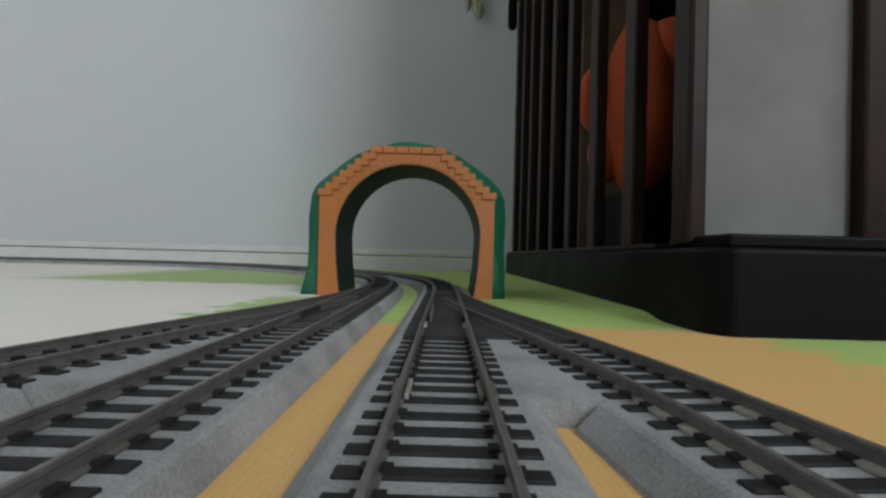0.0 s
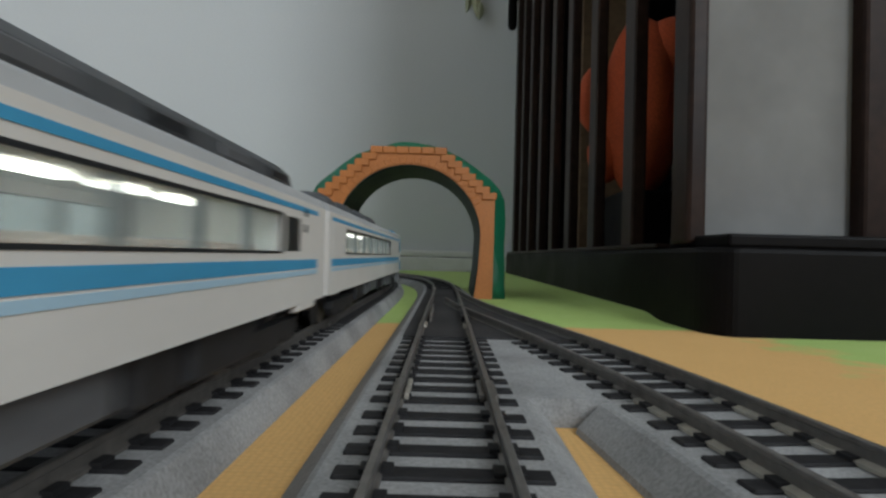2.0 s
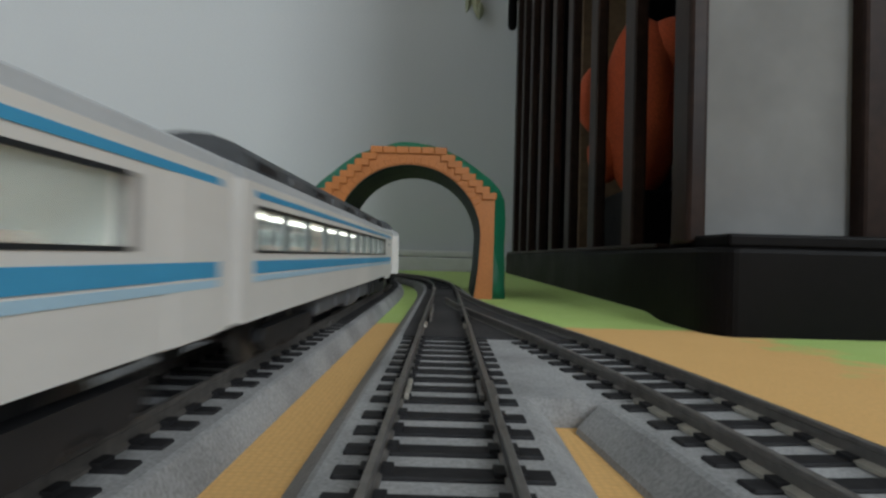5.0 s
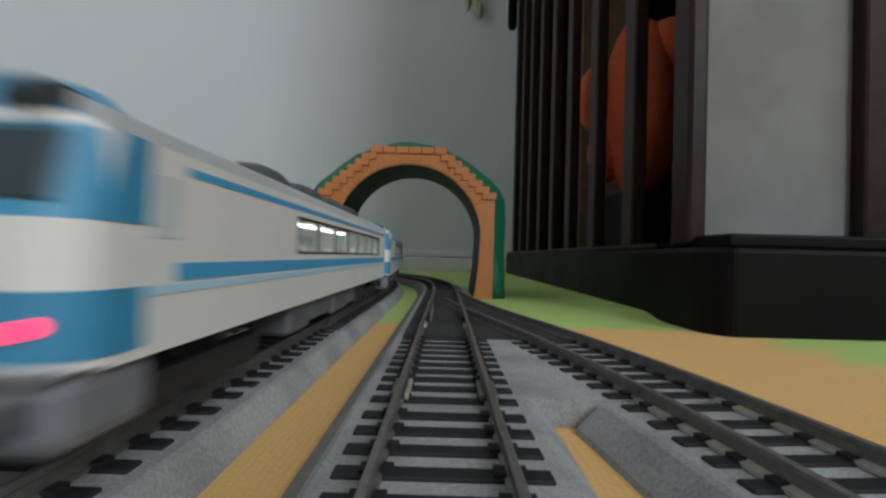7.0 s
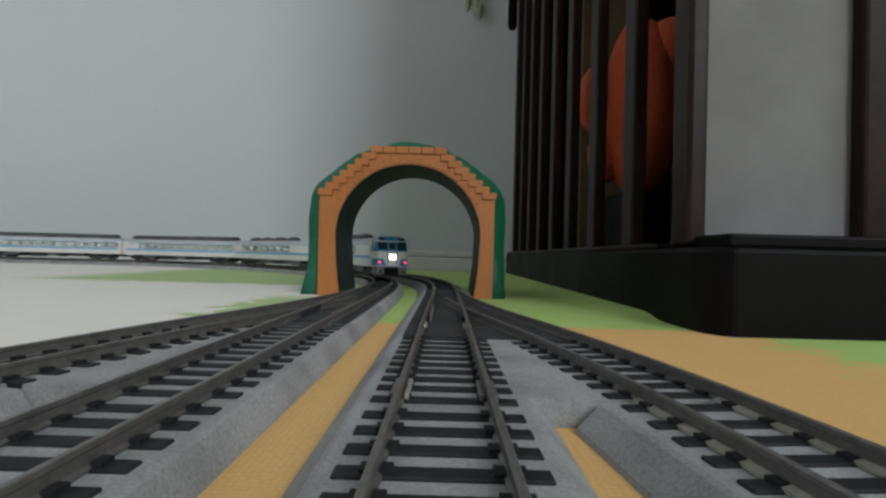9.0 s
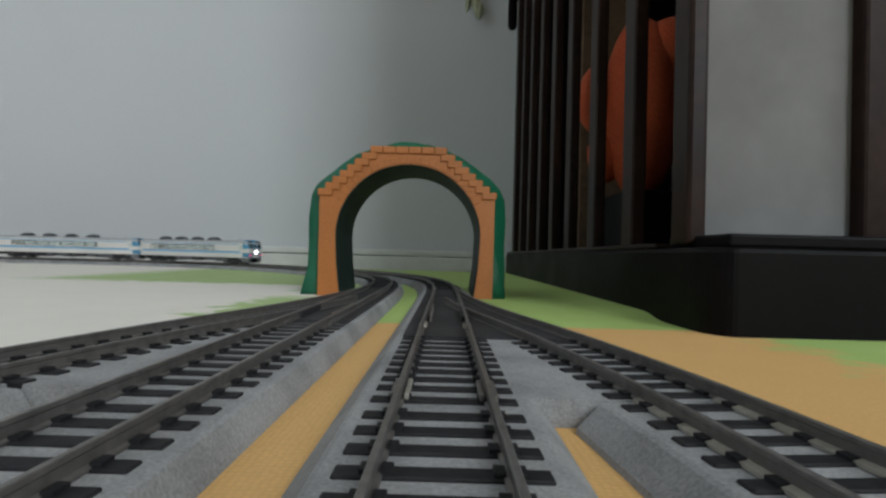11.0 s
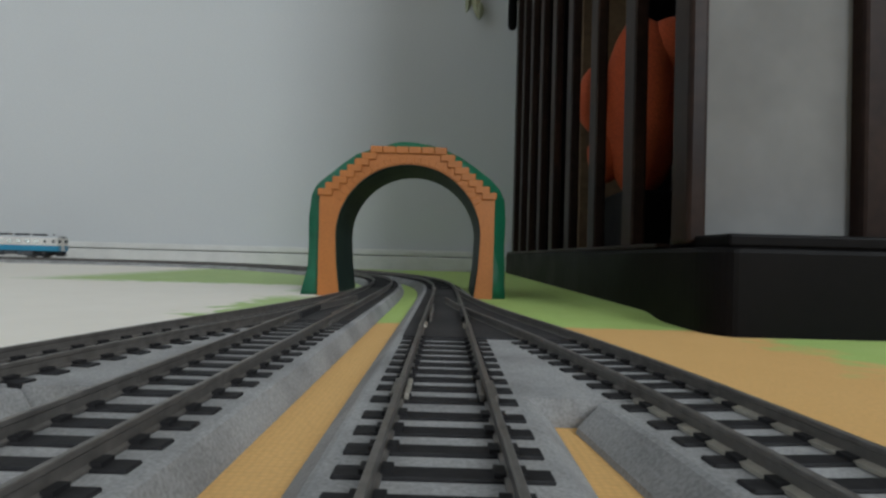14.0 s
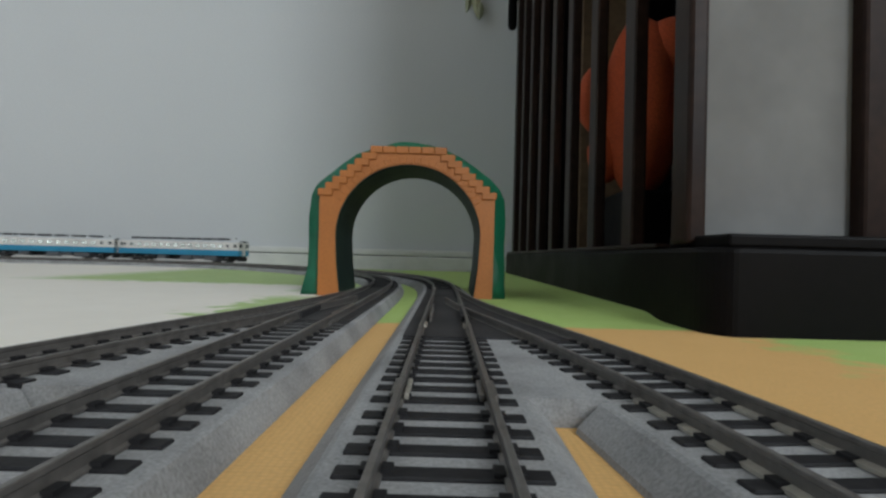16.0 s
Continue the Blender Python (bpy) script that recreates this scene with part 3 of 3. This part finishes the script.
def bogie(parent, yc):
    b = part("bogie", one_box(-6.4, 6.4, yc - 4, yc + 4, 3.0, 5.6, bevel=0.3), M_UNDER, parent)
    out = [(-11, 3.0), (-9, 1.6), (-5.4, 1.6), (-4.6, 2.6), (-3, 1.4), (3, 1.4), (4.6, 2.6), (5.4, 1.6), (9, 1.6), (11, 3.0), (10.4, 4.3), (-10.4, 4.3)]
    for e in (-1, 1):
        part("side_frame", loft(bmesh.new(), [[(e * x, yc + u, v) for u, v in out] for x in (6.5, 8.0)]), M_UNDER, b)
    for w in (-7, 7):
        bm = bmesh.new()
        for e in (-1, 1):
            rod(bm, (e * 4.0, yc + w, 2.75), (e * 5.2, yc + w, 2.75), 2.75, 18)
            rod(bm, (e * 3.8, yc + w, 2.75), (e * 4.1, yc + w, 2.75), 3.2, 18)
        rod(bm, (-4.5, yc + w, 2.75), (4.5, yc + w, 2.75), 0.6, 8)
        part("wheelset", bm, M_STEEL, b)


def shell(parent, w, zb, zw0, zw1, zr, zt, y0, y1, wins, material, roof_material):
    """Side walls with real window openings, floor, ends and roof. wins: the stretches of y that are open."""
    ys = sorted({y0, y1, *[v for p in wins for v in p]})
    holes = {(k, 1) for k in range(len(ys) - 1) if any(p <= ys[k] and ys[k + 1] <= q for p, q in wins)}
    for e in (-1, 1):
        bm = holed(bmesh.new(), ys, (zb, zw0, zw1, zr), holes, e * w, e * (w - 0.7), lambda u, v, d: (d, u, v))
        part("side_wall", bm, material, parent)
    part("end_wall", one_box(-w + 0.72, w - 0.72, y0, y0 + 0.8, zb, zr), material, parent)
    part("end_wall", one_box(-w + 0.72, w - 0.72, y1 - 0.8, y1, zb, zr), material, parent)
    bm = bmesh.new()
    prof = roof_arc(w, zr - 0.02, zt)
    extrude_y(bm, prof, y0, y1)
    part("roof", bm, roof_material, parent, smooth=False)
    part("floor_pan", one_box(-w + 0.8, w - 0.8, y0 + 1, y1 - 1, zb - 0.3, zb + 0.7), M_UNDER, parent)


def interior(parent, w, zf, zc, wins, n_strip):
    bm = bmesh.new()
    for p, q in wins:
        n = max(1, int((q - p) / 7))
        for i in range(n):
            y = p + (q - p) * (i + 0.5) / n
            for e in (-1, 1):
                box(bm, e * 4.6 - 2.6, e * 4.6 + 2.6, y - 2.4, y + 1.0, zf, zf + 2.4, 0.4)
                box(bm, e * 4.6 - 2.6, e * 4.6 + 2.6, y + 0.6, y + 1.8, zf + 2.0, zf + 5.3, 0.4)
    if len(bm.verts):
        part("seats", bm, M_SEAT, parent, "orange-beige seats")
    else:
        bm.free()
    a, c = wins[0][0], wins[-1][1]
    for y in (a - 1.6, c + 1.6):
        part("bulkhead", one_box(-w + 0.9, w - 0.9, y - 0.4, y + 0.4, zf, zc + 1.6), M_INSIDE, parent, "cream bulkhead")
    part("inner_ceiling", one_box(-w + 1.2, w - 1.2, a, c, zc + 1.1, zc + 1.5), M_INSIDE, parent)
    for i in range(n_strip):
        y, ln = a + (c - a) * (i + 0.5) / n_strip, (c - a) / n_strip
        part("light_strip", one_box(-0.8, 0.8, y - ln * 0.29, y + ln * 0.29, zc + 0.5, zc + 0.9), M_STRIP, parent, "glowing white light strip")


def glazing(parent, w, z0, z1, wins, panes, rubber=None):
    """Dark rubber frames, mullions and a pane for each window on both sides."""
    for p, q in wins:
        n = panes(q - p)
        for e in (-1, 1):
            x = e * w
            bm = bmesh.new()
            us, vs = [p - 0.35, p + 0.1, q - 0.1, q + 0.35], (z0 - 0.22, z0 + 0.08, z1 - 0.08, z1 + 0.22)
            holed(bm, us, vs, {(1, 1)}, x - e * 0.3, x + e * 0.06, lambda u, v, d: (d, u, v))
            for i in range(1, n):
                y = p + (q - p) * i / n
                part("pillar", one_box(*sorted((x - e * 0.5, x - e * 0.05)), y - 0.85, y + 0.85, z0 + 0.09, z1 - 0.09), M_PILLAR, parent, "grey window pillar")
            part("window_frame", bm, rubber or M_FRAME, parent)
            for i in range(n):
                a, c = p + (q - p) * i / n, p + (q - p) * (i + 1) / n
                ob = part("pane", one_box(*sorted((x - e * 0.42, x - e * 0.30)), a + 0.7, c - 0.7, z0 + 0.1, z1 - 0.1), M_GLASS, parent)
                ob.visible_shadow = False


def stripes(parent, w, rows, y0, y1):
    for name, z0, z1, m in rows:
        for e in (-1, 1):
            part(name, one_box(*sorted((e * (w - 0.02), e * (w + 0.07))), y0, y1, z0, z1), m, parent)


def underfloor(parent, seed, y0=-34.0, y1=34.0, zb=6.3):
    rnd = random.Random(seed)
    y = y0
    while y < y1:
        ln = rnd.uniform(8, 17)
        for e in (-1, 1):
            if rnd.random() < 0.85:
                z0 = rnd.uniform(1.8, 3.2)
                part("equipment_box", one_box(*sorted((e * 3.0, e * 8.3)), y, y + ln - 1.5, z0, zb, bevel=0.4), M_EQUIP if rnd.random() < 0.7 else M_UNDER, parent)
        y += ln
    part("centre_sill", one_box(-3, 3, -66, 66, 3.6, zb), M_UNDER, parent)


def coupler(parent, y, e):
    bm = bmesh.new()
    box(bm, -1.1, 1.1, *sorted((y - e * 2.0, y + e * 2.4)), 3.4, 5.6, 0.3)
    part("coupler", bm, M_UNDER, parent)


def express_stripes(parent, w, y0, y1, upper, lead=0.0):
    stripes(parent, w, (("blue_stripe", 10.72, 11.98, M_BLUE),), y0, y1 - lead)
    stripes(parent, w, (("pale_line", 9.92, 10.52, M_PALEBLUE),), y0, y1)
    stripes(parent, w, (("blue_stripe", 18.2, 18.82, M_BLUE),), y0, upper)


def express_coach(label, blind=False):
    t = tagged(empty("railcar_coach"), label, "model train", group="white express railcars")
    w, h = 9.3, LEN / 2
    wins = [(-h + 3.8, h - 21.6)]
    shell(t, w, 6.15, 12.9, 17.3, 19.6, 22.2, -h, h, wins, M_WHITE, M_ROOF)
    interior(t, w, 8.4, 17.3, wins, 11)
    glazing(t, w, 12.95, 17.25, wins, lambda d: 11)
    express_stripes(t, w, -h + 3.2, h - 5.0, h - 5.0)
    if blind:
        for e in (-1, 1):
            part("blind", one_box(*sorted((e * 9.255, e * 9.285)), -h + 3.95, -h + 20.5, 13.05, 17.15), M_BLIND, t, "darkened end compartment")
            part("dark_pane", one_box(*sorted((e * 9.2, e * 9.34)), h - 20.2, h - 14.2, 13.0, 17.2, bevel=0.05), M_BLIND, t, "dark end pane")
    # door leaf, step and end pillars
    for e in (-1, 1):
        part("door_leaf", one_box(*sorted((e * 8.7, e * 9.15)), h - 13.5, h - 6.0, 6.0, 18.4), M_WHITE, t)
        part("door_step", one_box(*sorted((e * 8.0, e * 9.3)), h - 14.0, h - 5.5, 5.2, 6.5, bevel=0.2), M_WHITE, t)
        for z in (16.1, 18.2):
            part("lamp_marker", one_box(*sorted((e * 9.2, e * 9.42)), h - 12.2, h - 10.9, z - 0.55, z + 0.55, bevel=0.15), M_FRAME, t)
    for e in (-1, 1):
        part("gangway", one_box(-4.2, 4.2, *sorted((e * h, e * (h + 1.7))), 6.0, 19.0, bevel=0.3), M_UNIT, t, "grey gangway bellows")
        coupler(t, e * h, e)
    # long roof unit with low ribs
    bm = bmesh.new()
    extrude_y(bm, [(x * 0.72, z) for x, z in roof_arc(9.3, 21.2, 25.6, 8)], -h + 8, h - 9)
    part("roof_unit", bm, M_UNIT, t, "long dark roof unit")
    for k in range(9):
        y = -h + 14 + k * (LEN - 29) / 8
        for e in (-1, 1):
            part("roof_grille", one_box(*sorted((e * 5.0, e * 6.75)), y - 3.4, y + 3.4, 21.8, 23.1, bevel=0.2), M_EQUIP if k % 2 else M_FRAME, t)
    for yc in (-47.5, 47.5):
        bogie(t, yc)
    underfloor(t, 5)
    return t


def express_cab(label, tail):
    """Cab at +y. tail: the red lamps and the white sign are lit."""
    t = tagged(empty("railcar_cab_car"), label, "model train", group="white express railcars")
    w, h = 9.3, LEN / 2
    wins = [(-h + 15.0, h - 41.0)]
    shell(t, w, 6.15, 12.9, 17.3, 19.6, 22.2, -h, h - 3.0, wins, M_WHITE, M_ROOF)
    interior(t, w, 8.4, 17.3, wins, 7)
    glazing(t, w, 12.95, 17.25, wins, lambda d: 7)
    express_stripes(t, w, -h + 2.5, h - 7.0, h - 12.0, 3.5)
    # rounded front in slices: lower white, blue window band, white brow, blue top
    def nose(z0, z1, y1=h, r=3.1, top_in=0.0, y0=h - 3.4, wd=9.34, lean=0.2):
        def ring(z, back, ins):
            p = [(-wd + ins, y0), (-wd + ins, y1 - r - back)]
            p += [(-wd + ins + r * (1 - math.cos(u)), y1 - back - r + r * math.sin(u)) for u in [math.pi / 2 * i / 5 for i in range(1, 6)]]
            full = p + [(-x, y) for x, y in reversed(p)]
            return [(x, y, z) for x, y in full]
        return loft(bmesh.new(), [ring(z0, 0.0, 0.0), ring(z1, top_in, top_in * lean)])
    part("front_lower", nose(6.4, 14.4), M_WHITE, t, smooth=False)
    part("front_band", nose(14.4, 19.6, h - 0.05, top_in=1.6, wd=9.4, y0=h - 7.0, lean=0.0), M_CABBLUE, t, "sky blue cab window band")
    part("front_brow", nose(19.6, 20.2, h - 1.5, r=3.0, top_in=0.3, wd=9.1, y0=h - 9), M_WHITE, t)
    part("front_top", nose(20.2, 22.6, h - 1.8, r=3.6, top_in=1.4, wd=8.9, y0=h - 7.0, lean=2.0), M_CABBLUE, t, "sky blue roof front")
    part("roof_cap", one_box(-2.6, 2.6, h - 14, h - 5, 21.6, 22.4, bevel=0.6, seg=2), M_CABBLUE, t)
    for e in (-1, 1):
        tilt = Matrix.Translation((0, h - 0.1, 14.4)) @ Matrix.Rotation(radians(17.1), 4, "X") @ Matrix.Translation((0, -h + 0.1, -14.4))
        bm = one_box(*sorted((e * 2.8, e * 7.9)), h - 0.35, h + 0.16, 15.3, 19.5, bevel=0.2)
        bmesh.ops.transform(bm, matrix=tilt, verts=bm.verts)
        part("cab_window", bm, M_DARKGLASS, t, "dark cab window")
        part("side_cab_window", one_box(*sorted((e * 8.9, e * 9.36)), h - 11.0, h - 7.2, 13.4, 18.0, bevel=0.25), M_PALEGLASS, t, "pale grey cab side pane")
        bm = bmesh.new()
        box(bm, *sorted((e * 4.1, e * 7.1)), h - 4.4, h - 1.2, 20.2, 21.9, 0.5, 2)
        lb = part("light_box", bm, M_FRAME, t, "black roof headlight box")
        for k in (-1, 1):
            bm = bmesh.new()
            rod(bm, (e * 5.6 + k * 0.75, h - 1.5, 21.05), (e * 5.6 + k * 0.75, h - 1.0, 21.05), 0.55, 12)
            part("headlight_glass", bm, M_DARKGLASS, lb)
        # blue corner panel with the tail lamp
        bm = bmesh.new()
        pts = [(e * 3.6, 6.9), (e * 9.0, 6.9), (e * 9.0, 10.6), (e * 4.9, 10.6)]
        loft(bm, [[(x if abs(x) < 7 else e * 6.8, h - 0.3, z) for x, z in pts], [(x if abs(x) < 7 else e * 6.8, h + 0.12, z) for x, z in pts]])
        part("corner_panel", bm, M_CABBLUE, t, "sky blue corner panel")
        bm = nose(6.9, 10.6, h + 0.06, wd=9.42, y0=h - 6.6)
        bmesh.ops.bisect_plane(bm, geom=bm.verts[:] + bm.edges[:] + bm.faces[:], plane_co=(e * 6.6, 0, 0), plane_no=(-e, 0, 0), clear_outer=True)
        part("corner_wrap", bm, M_CABBLUE, t)
        bm = bmesh.new()
        rod(bm, (e * 7.15, h - 1.0, 8.7), (e * 7.15, h + 0.35, 8.7), 0.56, 14)
        part("tail_lamp", bm, M_RED if tail else M_DARKGLASS, t, "glowing red tail lamp" if tail else "unlit lamp")
        # split grey skirt
        bm = bmesh.new()
        box(bm, *sorted((e * 3.9, e * 8.9)), h - 9.0, h - 0.5, 1.9, 6.2, 1.1, 3)
        sk = part("skirt", bm, M_SKIRT, t, "grey front skirt")
        part("skirt_hole", one_box(*sorted((e * 5.4, e * 6.9)), h - 1.0, h - 0.25, 2.9, 4.8, bevel=0.2), M_UNDER, sk)
    # black filler that stands in for the deep shade between the skirts
    part("skirt_gap_shade", one_box(-3.85, 3.85, h - 9.0, h - 0.9, 1.7, 6.0, bevel=0.3), M_BLACKW, t, "black block standing for the shaded gap between the skirts")
    part("gangway_door", one_box(-2.35, 2.35, h - 0.4, h + 0.30, 6.6, 14.6, bevel=0.25), M_WHITE, t, "white gangway door")
    for e in (-1, 1):
        part("door_pillar", one_box(*sorted((e * 2.35, e * 2.8)), h - 0.4, h + 0.42, 6.4, 14.6, bevel=0.12), M_ROOF, t)
    bm = one_box(-1.7, 1.7, h - 0.35, h + 0.3, 15.6, 19.2, bevel=0.2)
    tilt = Matrix.Translation((0, h - 0.1, 14.4)) @ Matrix.Rotation(radians(17.1), 4, "X") @ Matrix.Translation((0, -h + 0.1, -14.4))
    bmesh.ops.transform(bm, matrix=tilt, verts=bm.verts)
    part("door_window", bm, M_DARKGLASS, t)
    part("head_sign", one_box(-1.68, 1.68, h + 0.2, h + 0.62, 10.35, 12.75, bevel=0.3, seg=2), M_SIGN if tail else M_WHITE, t, "glowing white sign" if tail else "white sign")
    part("sill_beam", one_box(-8.6, 8.6, h - 2.0, h + 0.15, 5.9, 6.6, bevel=0.2), M_SKIRT, t)
    part("gangway", one_box(-4.2, 4.2, -h - 1.7, -h, 6.0, 19.0, bevel=0.3), M_UNIT, t, "grey gangway bellows")
    for e in (-1, 1):
        part("door_leaf", one_box(*sorted((e * 8.9, e * 9.36)), -h + 3.0, -h + 10.0, 6.0, 18.4, bevel=0.1), M_WHITE, t)
    coupler(t, -h, -1)
    # cooling domes along the roof
    for i in range(4):
        y = -h + 24 + 21 * i
        bm = bmesh.new()
        q = bmesh.ops.create_uvsphere(bm, u_segments=16, v_segments=8, radius=1.0)
        for v in q["verts"]:
            v.co = Vector((v.co.x * 5.2, y + math.copysign(abs(v.co.y) ** 0.7, v.co.y) * 6.6, 22.0 + max(v.co.z, -0.4) * 3.3))
        part("roof_dome", bm, M_UNIT, t, "grey rounded roof cooler", smooth=True)
    bm = bmesh.new()
    rod(bm, (0, -h + 118, 21.8), (0, -h + 118, 24.0), 0.3, 8)
    part("aerial", bm, M_UNIT, t)
    for yc in (-47.5, 47.5):
        bogie(t, yc)
    underfloor(t, 9)
    return t


def local_car(label, cab):
    """White over blue railcar."""
    t = tagged(empty("local_railcar"), label, "model train", group="white and blue local railcars")
    w, h = 9.3, 70.5
    wins = [(-h + 14 + 8.6 * i, -h + 14 + 8.6 * i + 5.6) for i in range(13)]
    shell(t, w, 12.7, 15.0, 18.7, 20.6, 23.0, -h, h, wins, M_WHITE, M_LOCALROOF)
    part("lower_body", one_box(-w - 0.03, w + 0.03, -h, h, 7.0, 12.7, bevel=0.2), M_DEEPBLUE, t, "blue lower body")
    part("inner_wall", one_box(-4.0, 4.0, -h + 12, h - 16, 13.6, 20.0), M_INSIDE, t, "pale interior wall")
    for e in (-1, 1):
        part("light_strip", one_box(*sorted((e * 5.0, e * 7.6)), -h + 13, h - 17, 19.3, 19.7), M_COOLSTRIP, t, "glowing cool white light strip")
    glazing(t, w, 15.1, 18.6, wins, lambda d: 1, M_PALEGLASS)
    for e in (-1, 1):
        for y in (-h + 7.5, h - 12.5):
            part("door_leaf", one_box(*sorted((e * 8.9, e * 9.36)), y - 2.8, y + 2.8, 12.8, 19.6, bevel=0.1), M_WHITE, t)
            part("door_window", one_box(*sorted((e * 8.9, e * 9.42)), y - 1.2, y + 1.2, 15.2, 18.6, bevel=0.2), M_DARKGLASS, t)
    for e in ((1, -1) if cab else (-1,)):
        part("gangway_door", one_box(-2.3, 2.3, *sorted((e * h, e * (h + 0.5))), 7.4, 19.6, bevel=0.2), M_WHITE, t)
        for k in (-1, 1):
            part("cab_window", one_box(*sorted((k * 3.4, k * 8.0)), *sorted((e * (h - 0.3), e * (h + 0.2))), 15.4, 19.0, bevel=0.2), M_DARKGLASS, t)
            part("side_cab_window", one_box(*sorted((k * 8.9, k * 9.42)), *sorted((e * (h - 5.6), e * (h - 2.6))), 15.4, 18.8, bevel=0.2), M_DARKGLASS, t)
            bm = bmesh.new()
            rod(bm, (k * 1.6, e * (h - 0.3), 21.3), (k * 1.6, e * (h + 0.4), 21.3), 0.8, 12)
            part("headlight", bm, M_DARKGLASS, t)
        coupler(t, e * h, e)
    for i in range(7):
        y = -h + 16 + 17 * i
        part("roof_unit", one_box(-4.4, 4.4, y - 5.2, y + 5.2, 22.2, 24.9, bevel=0.6, seg=2), M_UNIT, t)
    bm = bmesh.new()
    rod(bm, (0, h - 9, 22.6), (0, h - 9, 25.6), 0.4, 8)
    part("aerial", bm, M_UNIT, t)
    for e in (-1, 1):
        part("snow_plough", one_box(-7.5, 7.5, *sorted((e * (h - 3.0), e * (h - 0.4))), 1.6, 6.8, bevel=0.5), M_UNDER, t)
    for yc in (-47.5, 47.5):
        bogie(t, yc)
    underfloor(t, 21, zb=7.0)
    return t


EXPRESS = [express_cab("white cab railcar with blue stripes leading the train on the track", False),
           express_coach("white coach with blue stripes and a darkened end compartment", True),
           express_coach("white coach with blue stripes and dark roof units on the track")]
far = Matrix.Translation((0, -5, 0))
EXPRESS += [copy_thing(EXPRESS[2], far)]
EXPRESS += [tagged(copy_thing(EXPRESS[0], far), "white cab railcar with blue stripes coupled inside the train")]
EXPRESS += [express_cab("white cab railcar with lit white sign and red tail lamps", True)]
LOCAL = [local_car("white and blue local railcar with grey roof units", True)]
LOCAL += [copy_thing(LOCAL[0], far), copy_thing(LOCAL[0], far)]

# ---- what moves ----
CAR_PITCH = 139.4


def on_line(line, s, turned):
    """Pose of a car whose middle is at s, standing on its two bogies."""
    xa, ya, _ = line.at(s - 47.5)
    xb, yb, _ = line.at(s + 47.5)
    a = math.atan2(-(xb - xa), yb - ya) + (math.pi if turned else 0)
    return Matrix.Translation(((xa + xb) / 2000, (ya + yb) / 2000, RAIL_TOP / 1000)) @ Matrix.Rotation(a, 4, "Z")


def motions():
    steps = [i * 0.1 for i in range(161)]
    for i, car in enumerate(EXPRESS):
        turned = i >= 4
        rows = []
        for t in steps:
            tail = 62.9 + (130.0 if t > 7.3 else 127.4) * (t - 7.3)
            tail += float(np.interp(t, (0.0, 0.5, 1.0, 1.5, 6.4, 7.0, 7.3, 7.5), (6.0, 4.0, 0.5, 0.0, 0.0, 1.5, 0.8, 0.0)))
            rows.append((t, on_line(INNER, tail + CAR_PITCH * (5 - i) + LEN / 2 + 0.6, turned)))
        walk(car, rows)
    # the local train comes the other way on the outer line and slows down a little
    times = [0.0, 13.7, 14.0, 14.5, 15.0, 15.5, 16.0]
    front = [2280.0, 855.5, 827.0, 774.0, 722.0, 674.5, 625.0]
    for i, car in enumerate(LOCAL):
        rows = []
        for t in steps:
            s = float(np.interp(t, times, front)) + 146.0 * i + 70.5
            rows.append((t, on_line(OUTER, s, True)))
        walk(car, rows)


motions()
